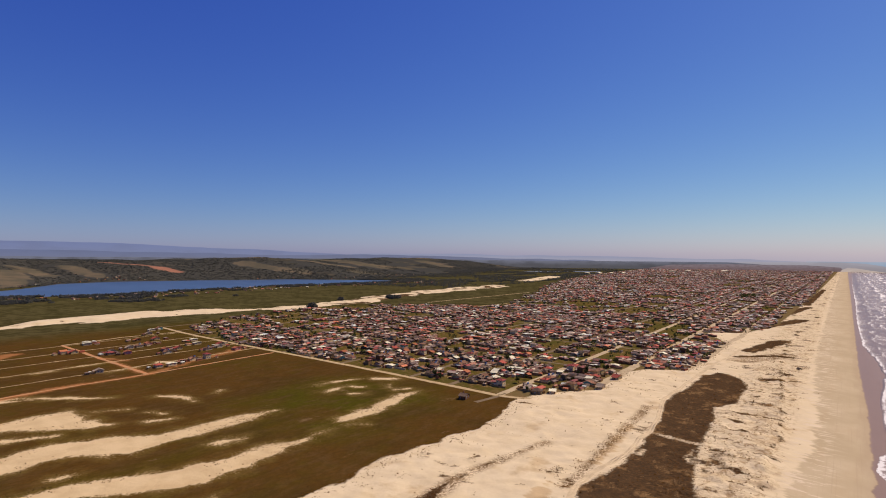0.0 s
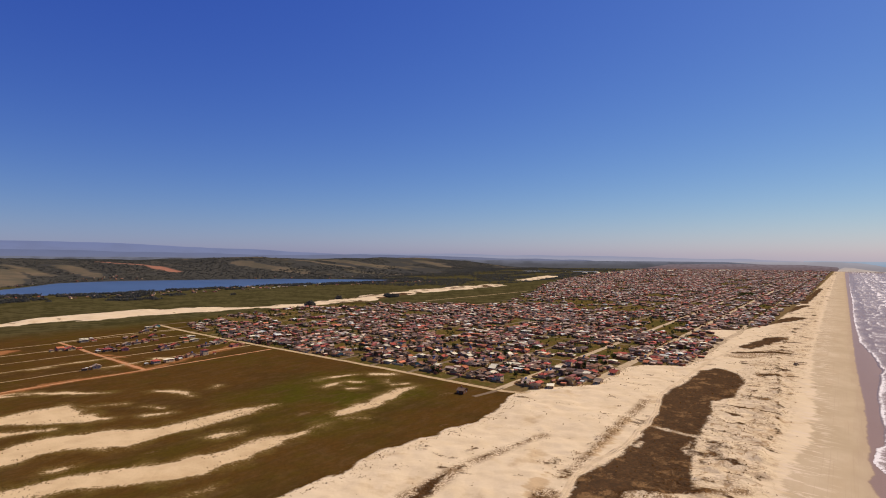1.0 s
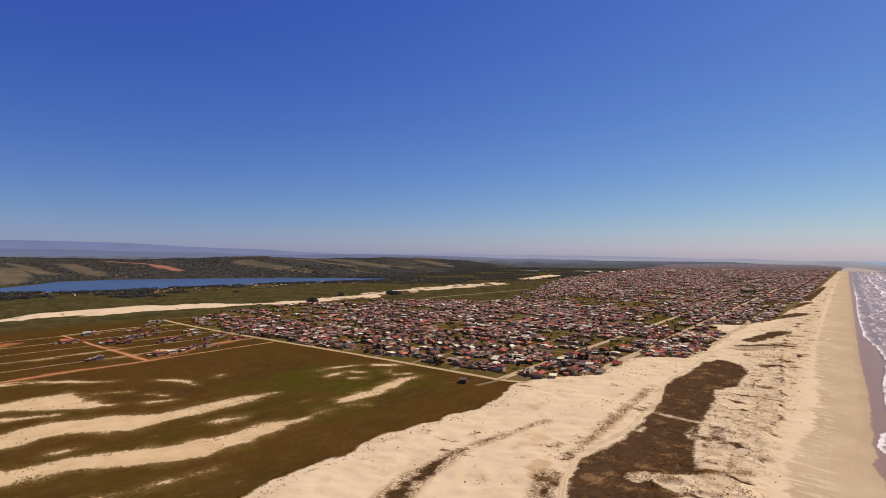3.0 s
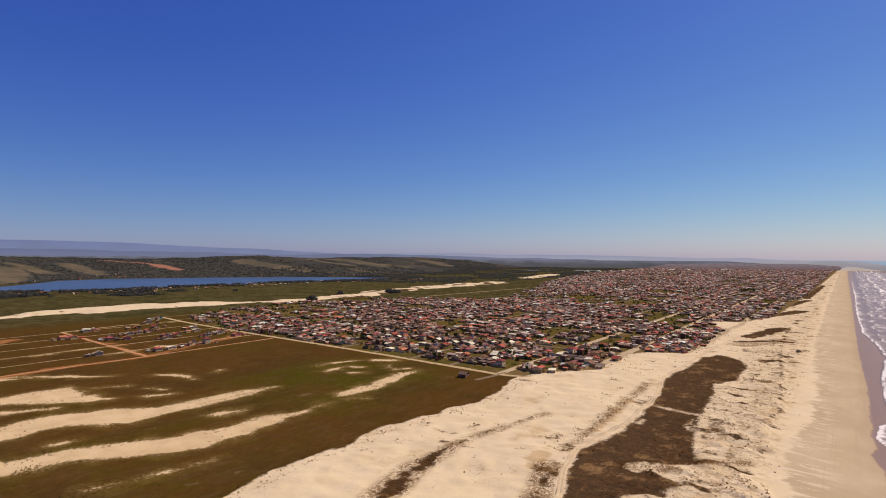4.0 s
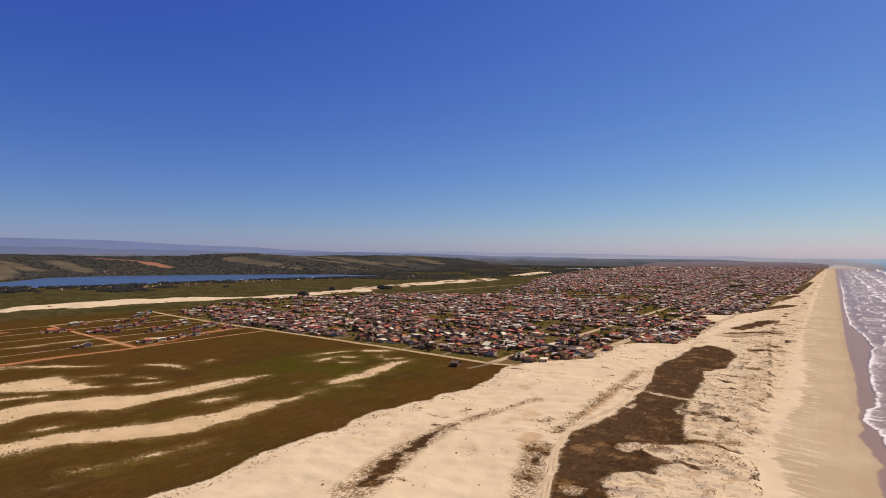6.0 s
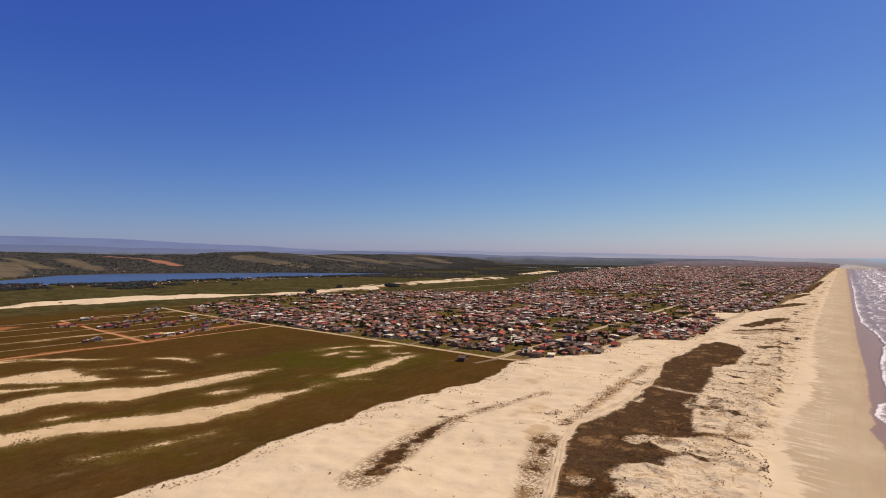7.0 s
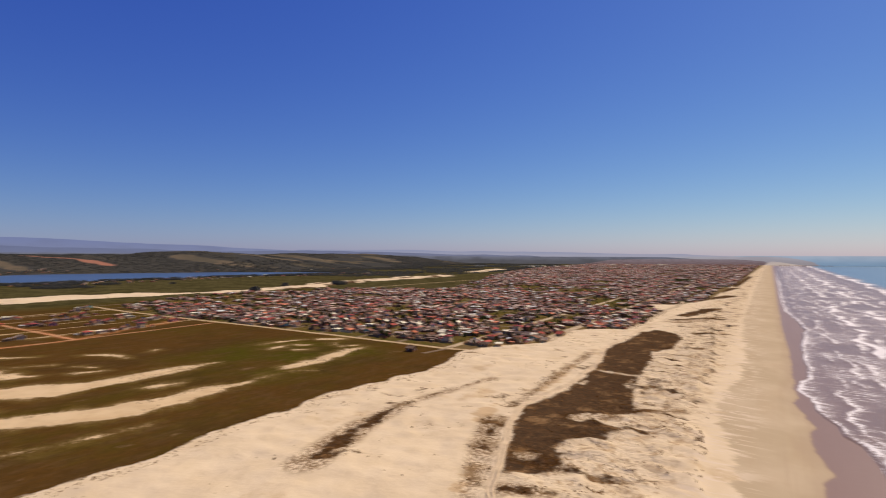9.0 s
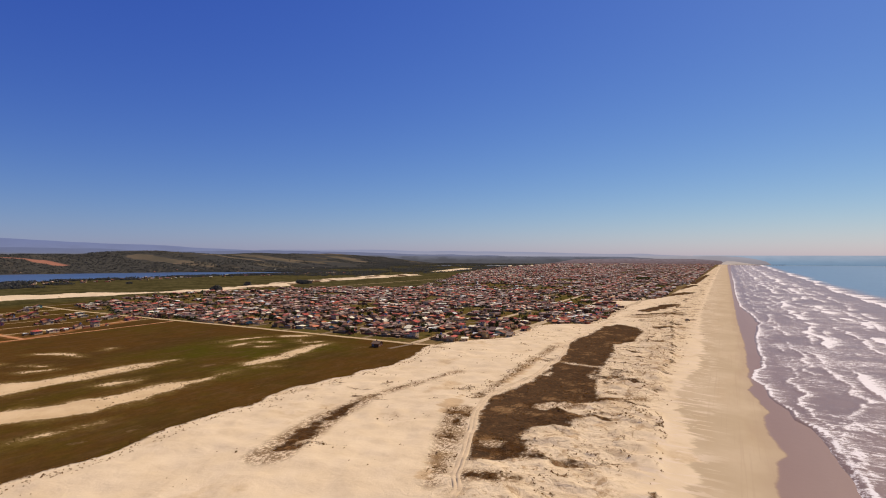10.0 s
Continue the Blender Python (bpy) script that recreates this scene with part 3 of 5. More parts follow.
def streak_in(x, y):
    d = np.full(np.shape(x), -60.0)
    for shape in STREAK_SHAPES:
        d = np.maximum(d, outline(x, y, *shape))
    for bar in STREAK_BARS:
        d = np.maximum(d, capsule(x, y, *bar))
    return d - 0.5 + (2.6 * wavy(x, y, 24, 12, 3) + 3.6 * wavy(x, 0.7 * y, 8, 13, 2)) * ease(d, -22, -4)


def sand_in(x, y):
    d = np.minimum(x - sand_west(y), 400) + 3.5 * wavy(x, y, 14, 3)
    back = np.interp(y, [250, 350, 540, 670, 760, 1000, 1270, 1780], [-1075, -1105, -1100, -1040, -985, -1000, -1065, -1060])
    wide = np.interp(y, [120, 260, 300, 420, 560, 660, 720, 800, 960, 1100, 1400, 1760, 1830], [-8, 20, 38, 58, 52, 40, 22, 26, 46, 40, 52, 50, -15])
    d = np.maximum(d, wide - np.abs(x - back) + 20 * wavy(x, y, 60, 8, 5) + 26 * wavy(x, 0.6 * y, 26, 14, 3))
    for s in ((-1160, 2190, -1260, 2680, 40, 45),):
        d = np.maximum(d, capsule(x, y, *s) + 10 * wavy(x, y, 80, 9))
    return d


def scrub_in(x, y):
    d = np.minimum(np.minimum(x - scrub_west(y), scrub_east(y) - x), np.minimum(y - 182, 613 - y)) + 1.2 * wavy(x, y, 9, 21, 2)
    # thinner inside, where sand shows between the plants
    d = d - 7 * ease(wavy(0.7 * x, y, 17, 24, 4), 0.16, 0.5) * (1 - 0.6 * ease(y, 290, 420)) * ease(d, 1, 5)
    d = np.minimum(d, 5 - 7 * ease(-((x + 80) / 9) ** 2 - ((y - 262) / 11) ** 2, -1.2, 0) - 6 * ease(-((x + 84) / 9) ** 2 - ((y - 203) / 9) ** 2, -1.2, 0))
    for s in ((-152, 160, -165, 200, 5.0, 4.2), (-165, 200, -169, 230, 3.8, 1.6), (-169, 230, -162, 292, 0.8, -1.2), (-162, 292, -155, 318, -1.2, -1.6), (-147, 158, -146, 171, 1.5, 1.5), (-146, 171, -134, 172, 1.5, 0.2), (-90, 167, -104, 205, -1.2, 0.4), (-104, 205, -113, 235, 0.6, 1.4),
              (-108, 232, -120, 236, 2.0, -0.4), (-116, 262, -122, 340, -1.6, -1.8), (-78, 168, -69, 168, 2.4, 2.0), (-59, 283, -46, 296, 2.6, 0.2), (-100, 770, -76, 872, 11, 13), (-108, 728, -62, 746, 8, 5),
              (-126, 1010, -70, 1190, 12, 15), (-110, 1240, -75, 1500, 12, 10), (-85, 1560, -70, 2300, 12, 8)):
        d = np.maximum(d, capsule(x, y, *s) + 5 * wavy(x, y, 6, 22, 3) - 0.6)
    tuft = 10 * wavy(0.55 * x, y, 7, 33, 4) - 4.7 - 5 * ease(x, -36, -22) - 1.4 * ease(-x, 80, 130) - 3 * (1 - ease(y, 175, 200)) + 1.5 * ease(-np.abs(x + 56), -22, -8)
    d = np.maximum(d, np.where((x > -225) & (x < -15), tuft, -30))
    back = 17 * wavy(x, y, 20, 34, 4) - 7.5 + 4.5 * ease(y, 820, 950)
    d = np.maximum(d, np.where((x < -900) & (x > -1200), back, -30))
    d = np.maximum(d, np.where((x > -85) & (y < 1000), 1.0 - np.abs(x - scarp_x(y) + 3) - 3.2 * (wavy(x, y, 16, 35, 2) > -0.2), -30))
    # the track itself and a foot path stay bare
    d = np.minimum(d, np.abs(x - track_x(y) - 0.8) * 1.2 - 2.2)
    return np.minimum(d, -capsule(x, y, -109, 379, -72, 372, 1.5))


def thin_in(x, y):
    """Where the dune plants stand thinly, with sand between."""
    d = np.full(np.shape(x), -20.0)
    for s in ((-86, 158, -104, 205, 3, 6), (-104, 205, -115, 240, 6, 7.5), (-117, 262, -127, 440, 2.5, 4), (-150, 150, -166, 200, 9, 8), (-166, 200, -168, 250, 7, 4), (-168, 250, -155, 320, 4, 3), (-82, 262, -66, 268, 8, 6), (-86, 203, -70, 196, 9, 7), (-78, 168, -66, 170, 6, 5), (-58, 284, -40, 300, 6, 4), (-100, 700, -60, 760, 16, 12)):
        d = np.maximum(d, capsule(x, y, *s))
    return d


def wash_edge(y):
    ys = [0, 216, 237, 248, 254, 269, 287, 314, 338, 357, 372, 393, 454, 535, 715, 948, 1700, 4000]
    xs = [13, 13, 15, 19, 18, 15, 13, 16, 12, 9, 12, 10, 11, 11, 8, 7, 4, -6]
    return np.interp(y, ys, xs) + 0.8 * wavy(0 * y + 3, y, 12, 41, 2)


def tan_x(y):
    """Where the pale dry beach gives way to hard tan sand."""
    return np.interp(y, [0, 200, 236, 257, 287, 315, 340, 388, 451, 566, 758, 1700, 4000], [-11, -11, -12, -15, -21, -24, -27, -19, -19, -23, -32, -38, -46]) + 2.5 * wavy(0 * y + 8, y, 26, 44, 3)


def tan_in(x, y):
    """Hard tan sand on the beach, and smooth blown-out hollows in the dunes."""
    d = x - tan_x(y)
    for s in ((-91, 159, -97, 183, 3.2, 1.6), (-122, 236, -127, 264, 1.6, 1.2), (-117, 304, -122, 390, 2.2, 1.4), (-60, 220, -46, 250, 1.5, 2.0)):
        d = np.maximum(d, capsule(x, y, *s))
    return np.clip(d + 1.2 * wavy(x, y, 10, 45, 2), -40, 40)


def scarp_x(y):
    """The ragged seaward edge of the foredune."""
    ys = [60, 189, 205, 220, 233, 246, 260, 282, 302, 322, 329, 345, 376, 408, 540, 740, 900, 1700]
    xs = [-16, -20, -21, -22, -26, -24, -25, -30, -37, -35, -31, -36, -38, -33, -43, -60, -62, -66]
    return np.interp(y, ys, xs) + 2.5 * wavy(0 * y + 4, y, 12, 43, 3)


def hummock(x, y):
    return np.clip(1 - 2.4 * np.abs(wavy(x * 0.8, y, 13, 53, 3)), 0, 1) ** 1.5


def ground_z(x, y):
    z = np.zeros(np.shape(x))
    dune = ease(x - sand_west(y), 0, 18) * (1 - ease(x, -45, -18)) * (1 - ease(y, 900, 1600))
    z += dune * (0.9 + 1.9 * wavy(x, y * 0.7, 36, 51, 4) + 0.7 * wavy(x, y, 7, 52, 2))
    z += ease(x, -95, -62) * (1 - ease(x - scarp_x(y), -3.0, 1.5)) * (1 - ease(y, 800, 1300)) * (0.5 + 1.5 * hummock(x, y))
    # beach falling to the wash and the sea bed
    s = np.maximum(x + 20, 0)
    z -= np.minimum(s / 33.0 * 1.22 + np.maximum(x - 26, 0) * 0.012 + 0.10 * wavy(x * 0.2, y, 38, 54, 2) * ease(x, 0, 12), 4.0)
    z += 0.25 * wavy(x, y, 40, 55, 2) * (1 - ease(x, -60, -20)) * ease(-town_in(x, y), -20, 10)
    # back dunes
    b = sand_in(x, y) * (x < -900)
    z += ease(b, 0, 30) * (3.0 + 3.0 * wavy(x, y, 50, 56, 3))
    h = hill_in(x, y)
    z += ease(h, 0, 900) * (62 + 34 * wavy(x, y, 900, 61, 4)) + ease(h, 0, 260) * (9 + 9 * wavy(x, y, 260, 62, 3))
    z -= 4.0 * ease(lake_in(x, y), -25, 45) + 4.0 * ease(pond_in(x, y), -20, 10)
    return z


def earth_in(x, y):
    d = np.full(np.shape(x), -40.0)
    for s in ((-553, 130, -563, 190, 5, 7), (-563, 190, -557, 262, 6, 4), (-558, 262, -586, 325, 4, 5), (-570, 262, -660, 268, 4, 4), (-660, 268, -720, 271, 3, 0), (-588, 330, -612, 395, 4, 9), (-760, 175, -790, 215, 14, 10), (-690, 268, -645, 280, 3, 4)):
        d = np.maximum(d, capsule(x, y, *s))
    return np.maximum(d, np.minimum(capsule(x, y, -690, 130, -690, 330, 120), -5.0))


def wood_at(x, y):
    return np.where(field_in(x, y) > -12, -0.2, wavy(x, y, 330, 97, 4) + 0.02 + 0.45 * (1 - ease(y, 1500, 1900)))


def field_in(x, y):
    d = np.full(np.shape(x), -300.0)
    for s in ((-2830, 735, -2250, 640, 70, 40), (-3060, 830, -2690, 860, 34, 40), (-3010, 1030, -2620, 1010, 34, 44), (-2560, 1690, -2190, 1780, 60, 40), (-2560, 2080, -2240, 2150, 40, 40), (-2780, 2400, -2290, 2460, 80, 90), (-2100, 2050, -1900, 2300, 40, 60), (-3180, 2930, -2850, 2800, 80, 80), (-2650, 3320, -2300, 3200, 90, 90), (-1950, 3030, -1900, 3300, 60, 60)):
        d = np.maximum(d, capsule(x, y, *s))
    return d


def plough_in(x, y):
    return np.maximum(capsule(x, y, -2735, 1330, -2560, 1340, 30, 22), capsule(x, y, -3090, 1205, -2770, 1322, 9, 10))


def lush_at(x, y):
    near = ease(-((x + 335) / 85) ** 2 - ((y - 315) / 105) ** 2 + wavy(x, y, 40, 71), -1.3, 0.2)
    strip = 0.5 * ease(-((x + 318) / 22) ** 2 + 0.6 * wavy(x, y, 50, 72), -0.8, 0.1) * (y < 330)
    return np.maximum(np.maximum(near, strip), 0.5 * ease(-x, 560, 640) * ease(y, 300, 420) + 0.25 * ease(-x, 860, 960))


GROUND_X = np.array(spread((-4950, 60), (-2400, 28), (-1150, 9), (-700, 5), (-420, 2.4), (-40, 1.6), (30, 1.8), (60, 6), (420, 120)))
GROUND_Y = np.array(spread((-700, 120), (20, 8), (90, 1.8), (300, 2.0), (640, 3.2), (1100, 9), (2000, 18), (4950, 60)))


def lie(x, y):
    """Height of the ground sheet itself, between its corners."""
    i = np.clip(np.searchsorted(GROUND_X, x) - 1, 0, len(GROUND_X) - 2)
    j = np.clip(np.searchsorted(GROUND_Y, y) - 1, 0, len(GROUND_Y) - 2)
    x0, x1, y0, y1 = GROUND_X[i], GROUND_X[i + 1], GROUND_Y[j], GROUND_Y[j + 1]
    u, v = (x - x0) / (x1 - x0), (y - y0) / (y1 - y0)
    return (ground_z(x0, y0) * (1 - u) + ground_z(x1, y0) * u) * (1 - v) + (ground_z(x0, y1) * (1 - u) + ground_z(x1, y1) * u) * v


ground = sheet("ground", GROUND_X, GROUND_Y, ground_z,
               {"sand": sand_in, "streak": streak_in, "field": field_in, "wood": lambda x, y: wood_at(x, y), "plain": lambda x, y: np.maximum(ease(-x, 860, 980), ease(-x, 600, 680) * ease(y, 880, 960)), "plough": plough_in, "scrub": scrub_in, "beach": lambda x, y: x + 26 + 0.01 * np.minimum(y, 2000), "tan": tan_in, "thin": thin_in, "wet": lambda x, y: x - wash_edge(y), "earth": earth_in,
                "town": lambda x, y: np.minimum(town_in(x, y), 60), "hill": lambda x, y: np.clip(hill_in(x, y), -300, 300), "lush": lush_at}, GROUND)
tagged(ground, "pale dunes, brown sedge meadow and sandy beach", "ground", kind="structure")


# sea: breakers that run with the shore, each a crisp scalloped front with foam trailing out behind it
BREAKERS = ((35, 6, 0.75), (47, 8, 0.75), (59, 9, 0.70), (73, 12, 1.10), (88, 11, 0.75), (103, 12, 0.80), (119, 18, 1.20), (135, 13, 0.80), (152, 14, 0.70), (170, 10, 0.55), (205, 26, 1.35), (228, 9, 0.50))


def breaker_x(k, base, y):
    """The line of breaker k: a slow bend, then lobes, then scallops."""
    return base + 12 * wavy(0 * y + 31 * k, y, 150, 81 + k, 2) + 9 * wavy(0 * y + 17 * k, y, 40, 101 + k, 2) + 3.0 * wavy(0 * y + 7 * k, y, 12, 121 + k, 2)


def sea_z(x, y):
    z = SEA_Z + 0.12 * wavy(x, y, 11, 83, 2) * ease(x, 20, 50)
    for k, (base, tail, power) in enumerate(BREAKERS):
        d = x - breaker_x(k, base, y)
        z = z + 0.55 * min(power, 1) * ease(d, -3, 0.5) * np.exp(-np.maximum(d, 0) / 6) * ease(wavy(0 * x + 53.0 * k, y, 44, 84 + k, 3), -0.3, 0.12)
    return z


def foam_at(x, y):
    f = (0.32 + 0.34 * wavy(0.6 * x, y, 24, 79, 3)) * ease(x, 22, 34) * (1 - 0.6 * ease(x, 130, 175)) * (1 - ease(x, 205, 245))
    for k, (base, tail, power) in enumerate(BREAKERS):
        d = x - breaker_x(k, base, y)
        lives = ease(wavy(0 * x + 53.0 * k, y, 44, 84 + k, 3), -0.32, 0.06)
        reach = tail * (0.75 + 0.9 * wavy(0 * x + 19.0 * k, y, 26, 141 + k, 2))
        wake = np.exp(-np.maximum(d, 0) / np.maximum(reach, 2.5)) * ease(d, -0.9, 0.9)
        f = np.maximum(f, power * (0.22 + 0.98 * lives if power < 1.25 else 0.6 + 0.6 * lives) * wake)
    e = x - swash_edge(y)
    edge = np.exp(-((e - 0.7) / 1.1) ** 2) * (0.55 + 0.7 * wavy(0 * x + 6, y, 14, 76, 2)) + (0.62 + 0.3 * wavy(0 * x + 5, y, 36, 74, 2)) * ease(e, 0, 1.5) * np.exp(-np.maximum(e, 0) / (13 + 9 * wavy(0 * x + 2, y, 50, 75, 2)))
    return np.maximum(f, edge)


def swash_edge(y):
    ys = [100, 220, 266, 276, 292, 303, 320, 343, 373, 387, 404, 443, 473, 552, 633, 715, 811, 919, 1288, 1730, 4000]
    xs = [43, 40, 37, 36, 33, 28, 26, 20, 17, 11, 12, 20, 21, 20, 24, 30, 25, 14, 10, 12, 2]
    return np.interp(y, ys, xs) + 1.6 * wavy(0 * y, y, 14, 86, 3)


sea_x = spread((0, 1.3), (220, 1.8), (330, 8), (1200, 60), (4900, 130))


def sea_top(x, y):
    d = x - swash_edge(y)
    return np.where(d < 0, SEA_Z - 1.6 * ease(-d, 0, 4), sea_z(x, y) + 0.10 * np.exp(-d / 6))


sea = sheet("sea", sea_x, spread((-700, 60), (60, 6), (130, 2.2), (500, 3.5), (1000, 8), (2200, 18), (4950, 60)), sea_top,
            {"foam": foam_at, "offshore": lambda x, y: x + 25 * wavy(x, y, 160, 87)}, SEA)
tagged(sea, "brownish surf with white foam, blue farther out", "sea", kind="structure")

lake = sheet("lake", np.linspace(-2560, -1500, 40), np.linspace(180, 1920, 50), lambda x, y: 0 * x + LAKE_Z, {}, LAKE)
tagged(lake, "calm blue lagoon behind the coastal plain", "lake", kind="structure")

pond = sheet("lake", np.linspace(-1880, -1340, 12), np.linspace(3340, 3780, 12), lambda x, y: 0 * x + LAKE_Z, {}, POND)
tagged(pond, "narrow lagoon far behind the town, painted pale with sky reflection", "lake", kind="structure")


# ---------------------------------------------------------------- distance
def ridge(name, radius, a0, a1, base, tops, rough, seed, material, label):
    """A far range as a curved wall; angles in degrees from the shore line, to the land side; tops: (angle, height)."""
    g = Geo()
    n = 260
    for i in range(n):
        a = a0 + (a1 - a0) * i / (n - 1)
        top = float(np.interp(a, [t[0] for t in tops], [t[1] for t in tops])) + rough * float(wavy(a, seed, 5.0, seed, 5))
        x, y = -radius * math.sin(radians(a)), radius * math.cos(radians(a))
        g.v += [(x, y, base), (x, y, top)]
    g.f = [(2 * i, 2 * i + 2, 2 * i + 3, 2 * i + 1) for i in range(n - 1)]
    g.m = [0] * (n - 1)
    return tagged(new(name, g.mesh(name, material)), label, "hills", kind="structure")


# backdrop walls glow by themselves, in colours that already hold the haze
FAR_BLUE = glowing_haze_material("hazy_blue_range", (0.207, 0.228, 0.360), (0.172, 0.208, 0.378), 60, 240)
FAR_BLUE_NEAR = glowing_haze_material("hazy_blue_foothills", (0.176, 0.185, 0.270), (0.148, 0.172, 0.292), 40, 150)
FAR_LAND = glowing_haze_material("hazy_far_land", (0.095, 0.092, 0.105), (0.16, 0.165, 0.215), 15, 70, 0.55, 0.006)
FAR_TOWN = glowing_haze_material("hazy_far_town", (0.175, 0.12, 0.125), (0.215, 0.175, 0.20), 0, 45, 0.55, 0.03)
FAR_HAZE = glowing_haze_material("hazy_far_coast", (0.29, 0.262, 0.285), (0.36, 0.345, 0.395), 10, 66)
FAR_SEA = glowing_haze_material("hazed_far_sea", (0.20, 0.30, 0.43), (0.34, 0.40, 0.50), 0, 74)
FAR_PALE = glowing_haze_material("pale_hazy_range", (0.34, 0.335, 0.42), (0.27, 0.29, 0.42), 60, 120, 0.12)
ridge("backdrop", 4920, 36, 100, -20, ((36, -10), (44, 100), (50, 126), (60, 168), (68, 196), (80, 208), (100, 210)), 14, 3, FAR_BLUE, "blue mountain ranges with painted haze")
ridge("backdrop", 4910, -3.4, 52, -20, ((-3.4, -10), (-1, 50), (4, 72), (8, 84), (12, 80), (20, 100), (36, 118), (46, 120), (52, -10)), 10, 4, FAR_PALE, "pale low ranges with painted haze")
ridge("backdrop", 4880, 20, 100, -20, ((20, 60), (40, 104), (55, 114), (65, 132), (72, 146), (85, 150), (100, 152)), 16, 5, FAR_BLUE_NEAR, "grey-blue foothills with painted haze")
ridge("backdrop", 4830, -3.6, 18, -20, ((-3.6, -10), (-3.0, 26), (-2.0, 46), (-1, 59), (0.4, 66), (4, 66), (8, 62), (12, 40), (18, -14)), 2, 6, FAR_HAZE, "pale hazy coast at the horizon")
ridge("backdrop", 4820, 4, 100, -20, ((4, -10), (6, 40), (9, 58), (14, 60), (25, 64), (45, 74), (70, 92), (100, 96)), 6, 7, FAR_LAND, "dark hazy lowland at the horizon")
ridge("backdrop", 4800, 0.4, 17, -20, ((0.2, -10), (0.6, 30), (3, 44), (9, 46), (14, 38), (17, -5)), 4, 8, FAR_TOWN, "far end of the town with painted haze")
FAR_SHORE = glowing_haze_material("hazed_far_beach_and_surf", (0.52, 0.42, 0.37), (0.40, 0.35, 0.365), 0, 40, 0.4, 0.02)
ridge("backdrop", 4790, -3.3, 0.7, -20, ((-3.3, -14), (-2.4, 0), (-1.4, 12), (-0.5, 26), (0.1, 30), (0.5, 14), (0.7, -10)), 1, 10, FAR_SHORE, "pale far beach and surf with painted haze")
ridge("backdrop", 4860, -100, 3, -20, ((-100, 70), (3, 70)), 0, 9, FAR_SEA, "blue sea paling into painted haze at the horizon")


# ---------------------------------------------------------------- roads
def strip(name, points, width, material, label, lift=0.06, rough=0.6, seed=1, camber=0.05):
    """A road along points, with worn edges, lying on the ground."""
    pts = []
    for (x0, y0), (x1, y1) in zip(points, points[1:]):
        n = max(2, int(math.hypot(x1 - x0, y1 - y0) / 6))
        pts += [(x0 + (x1 - x0) * i / n, y0 + (y1 - y0) * i / n) for i in range(n)]
    pts.append(points[-1])
    p = np.array(pts, float)
    d = np.gradient(p, axis=0)
    d /= np.linalg.norm(d, axis=1)[:, None]
    side = np.stack([-d[:, 1], d[:, 0]], -1)
    rows = []
    for off in (-0.5, -0.42, 0.0, 0.42, 0.5):
        worn = rough * wavy(p[:, 0] + off * 50, p[:, 1], 9, seed, 2) * (abs(off) > 0.3)
        q = p + side * (off * width + worn)[:, None] if hasattr(worn, "shape") else p
        z = (lie if width < 2 else ground_z)(q[:, 0], q[:, 1]) + (lift + camber * (abs(off) < 0.1) if abs(off) < 0.5 else 0.005)
        rows.append(np.column_stack([q, z]))
    n = len(p)
    v = np.concatenate(rows)
    i = np.arange(n - 1)
    f = np.concatenate([np.stack([k * n + i, k * n + i + 1, (k + 1) * n + i + 1, (k + 1) * n + i], -1) for k in range(4)])
    return tagged(new(name, arrays_mesh(name, v, f[:, ::-1], material)), label, "road", kind="structure")


STREETS = [-185, -240, -295, -345, -397, -447, -501, -555, -612, -668, -724, -780, -836, -892]


def front_y(x):
    return 405 + (-240 - x) * 0.043


strip("road", [(-205, 408), (-240, 402), (-345, 409), (-501, 415), (-680, 421), (-800, 429), (-900, 440)], 6.0, ROAD_SAND, "sandy track along the edge of the town", seed=2)
for k, sx in enumerate(STREETS):
    y0 = 482 if k == 0 else front_y(sx)
    y1 = [4700, 3000, 1900, 1300, 1300, 1100, 1100, 1000, 1000, 900, 900, 850, 820, 800][k]
    strip("road", [(sx, y0), (sx - 2, (y0 + y1) / 2), (sx, y1)], [9.5, 7.2, 6, 5.5, 5.2, 5, 5, 5, 5, 5, 4.5, 4.5, 4.5, 4.5][k], ROAD_PALE if k < 2 else ROAD_GREY, "unpaved street running straight through the town", seed=10 + k)
for k, cy in enumerate((560, 705, 850, 1010, 1180, 1360, 1560, 1800, 2100, 2450, 2900)):
    x1 = -150 if cy > 600 else -185
    strip("road", [(x1, cy - 4), (-400, cy + 3), (-700, cy + 14)], 4.2, ROAD_GREY, "unpaved cross street between house rows", seed=40 + k)
strip("road", [(-239, 412), (-239, 398), (-241, 384), (-243, 372)], 4.6, ROAD_GREY, "short sandy spur onto the meadow", seed=60)
# seaward lane beside the outermost houses
strip("road", [(-137, 604), (-133, 700), (-133, 815), (-127, 900), (-130, 967), (-128, 1265), (-126, 2342), (-120, 3600)], 9.0, ROAD_PALE, "sandy lane between houses and dunes", seed=61)
# new lots on the meadow
for k, (x, y0, y1, m) in enumerate(((-562, 90, 410, ROAD_RED), (-607, 90, 415, ROAD_SAND), (-655, 150, 420, ROAD_SAND), (-704, 130, 422, ROAD_SAND), (-757, 130, 428, ROAD_SAND), (-815, 110, 430, ROAD_SAND))):
    strip("road", [(x, y0), (x + 3, (y0 + y1) / 2), (x + 2, y1)], 2.0 if k else 3.4, m, "narrow earth track between empty lots", rough=1.0, seed=70 + k)
strip("road", [(-560, 262), (-640, 266), (-720, 270), (-818, 275)], 4.2, ROAD_RED, "orange earth road across empty lots", rough=1.2, seed=80)
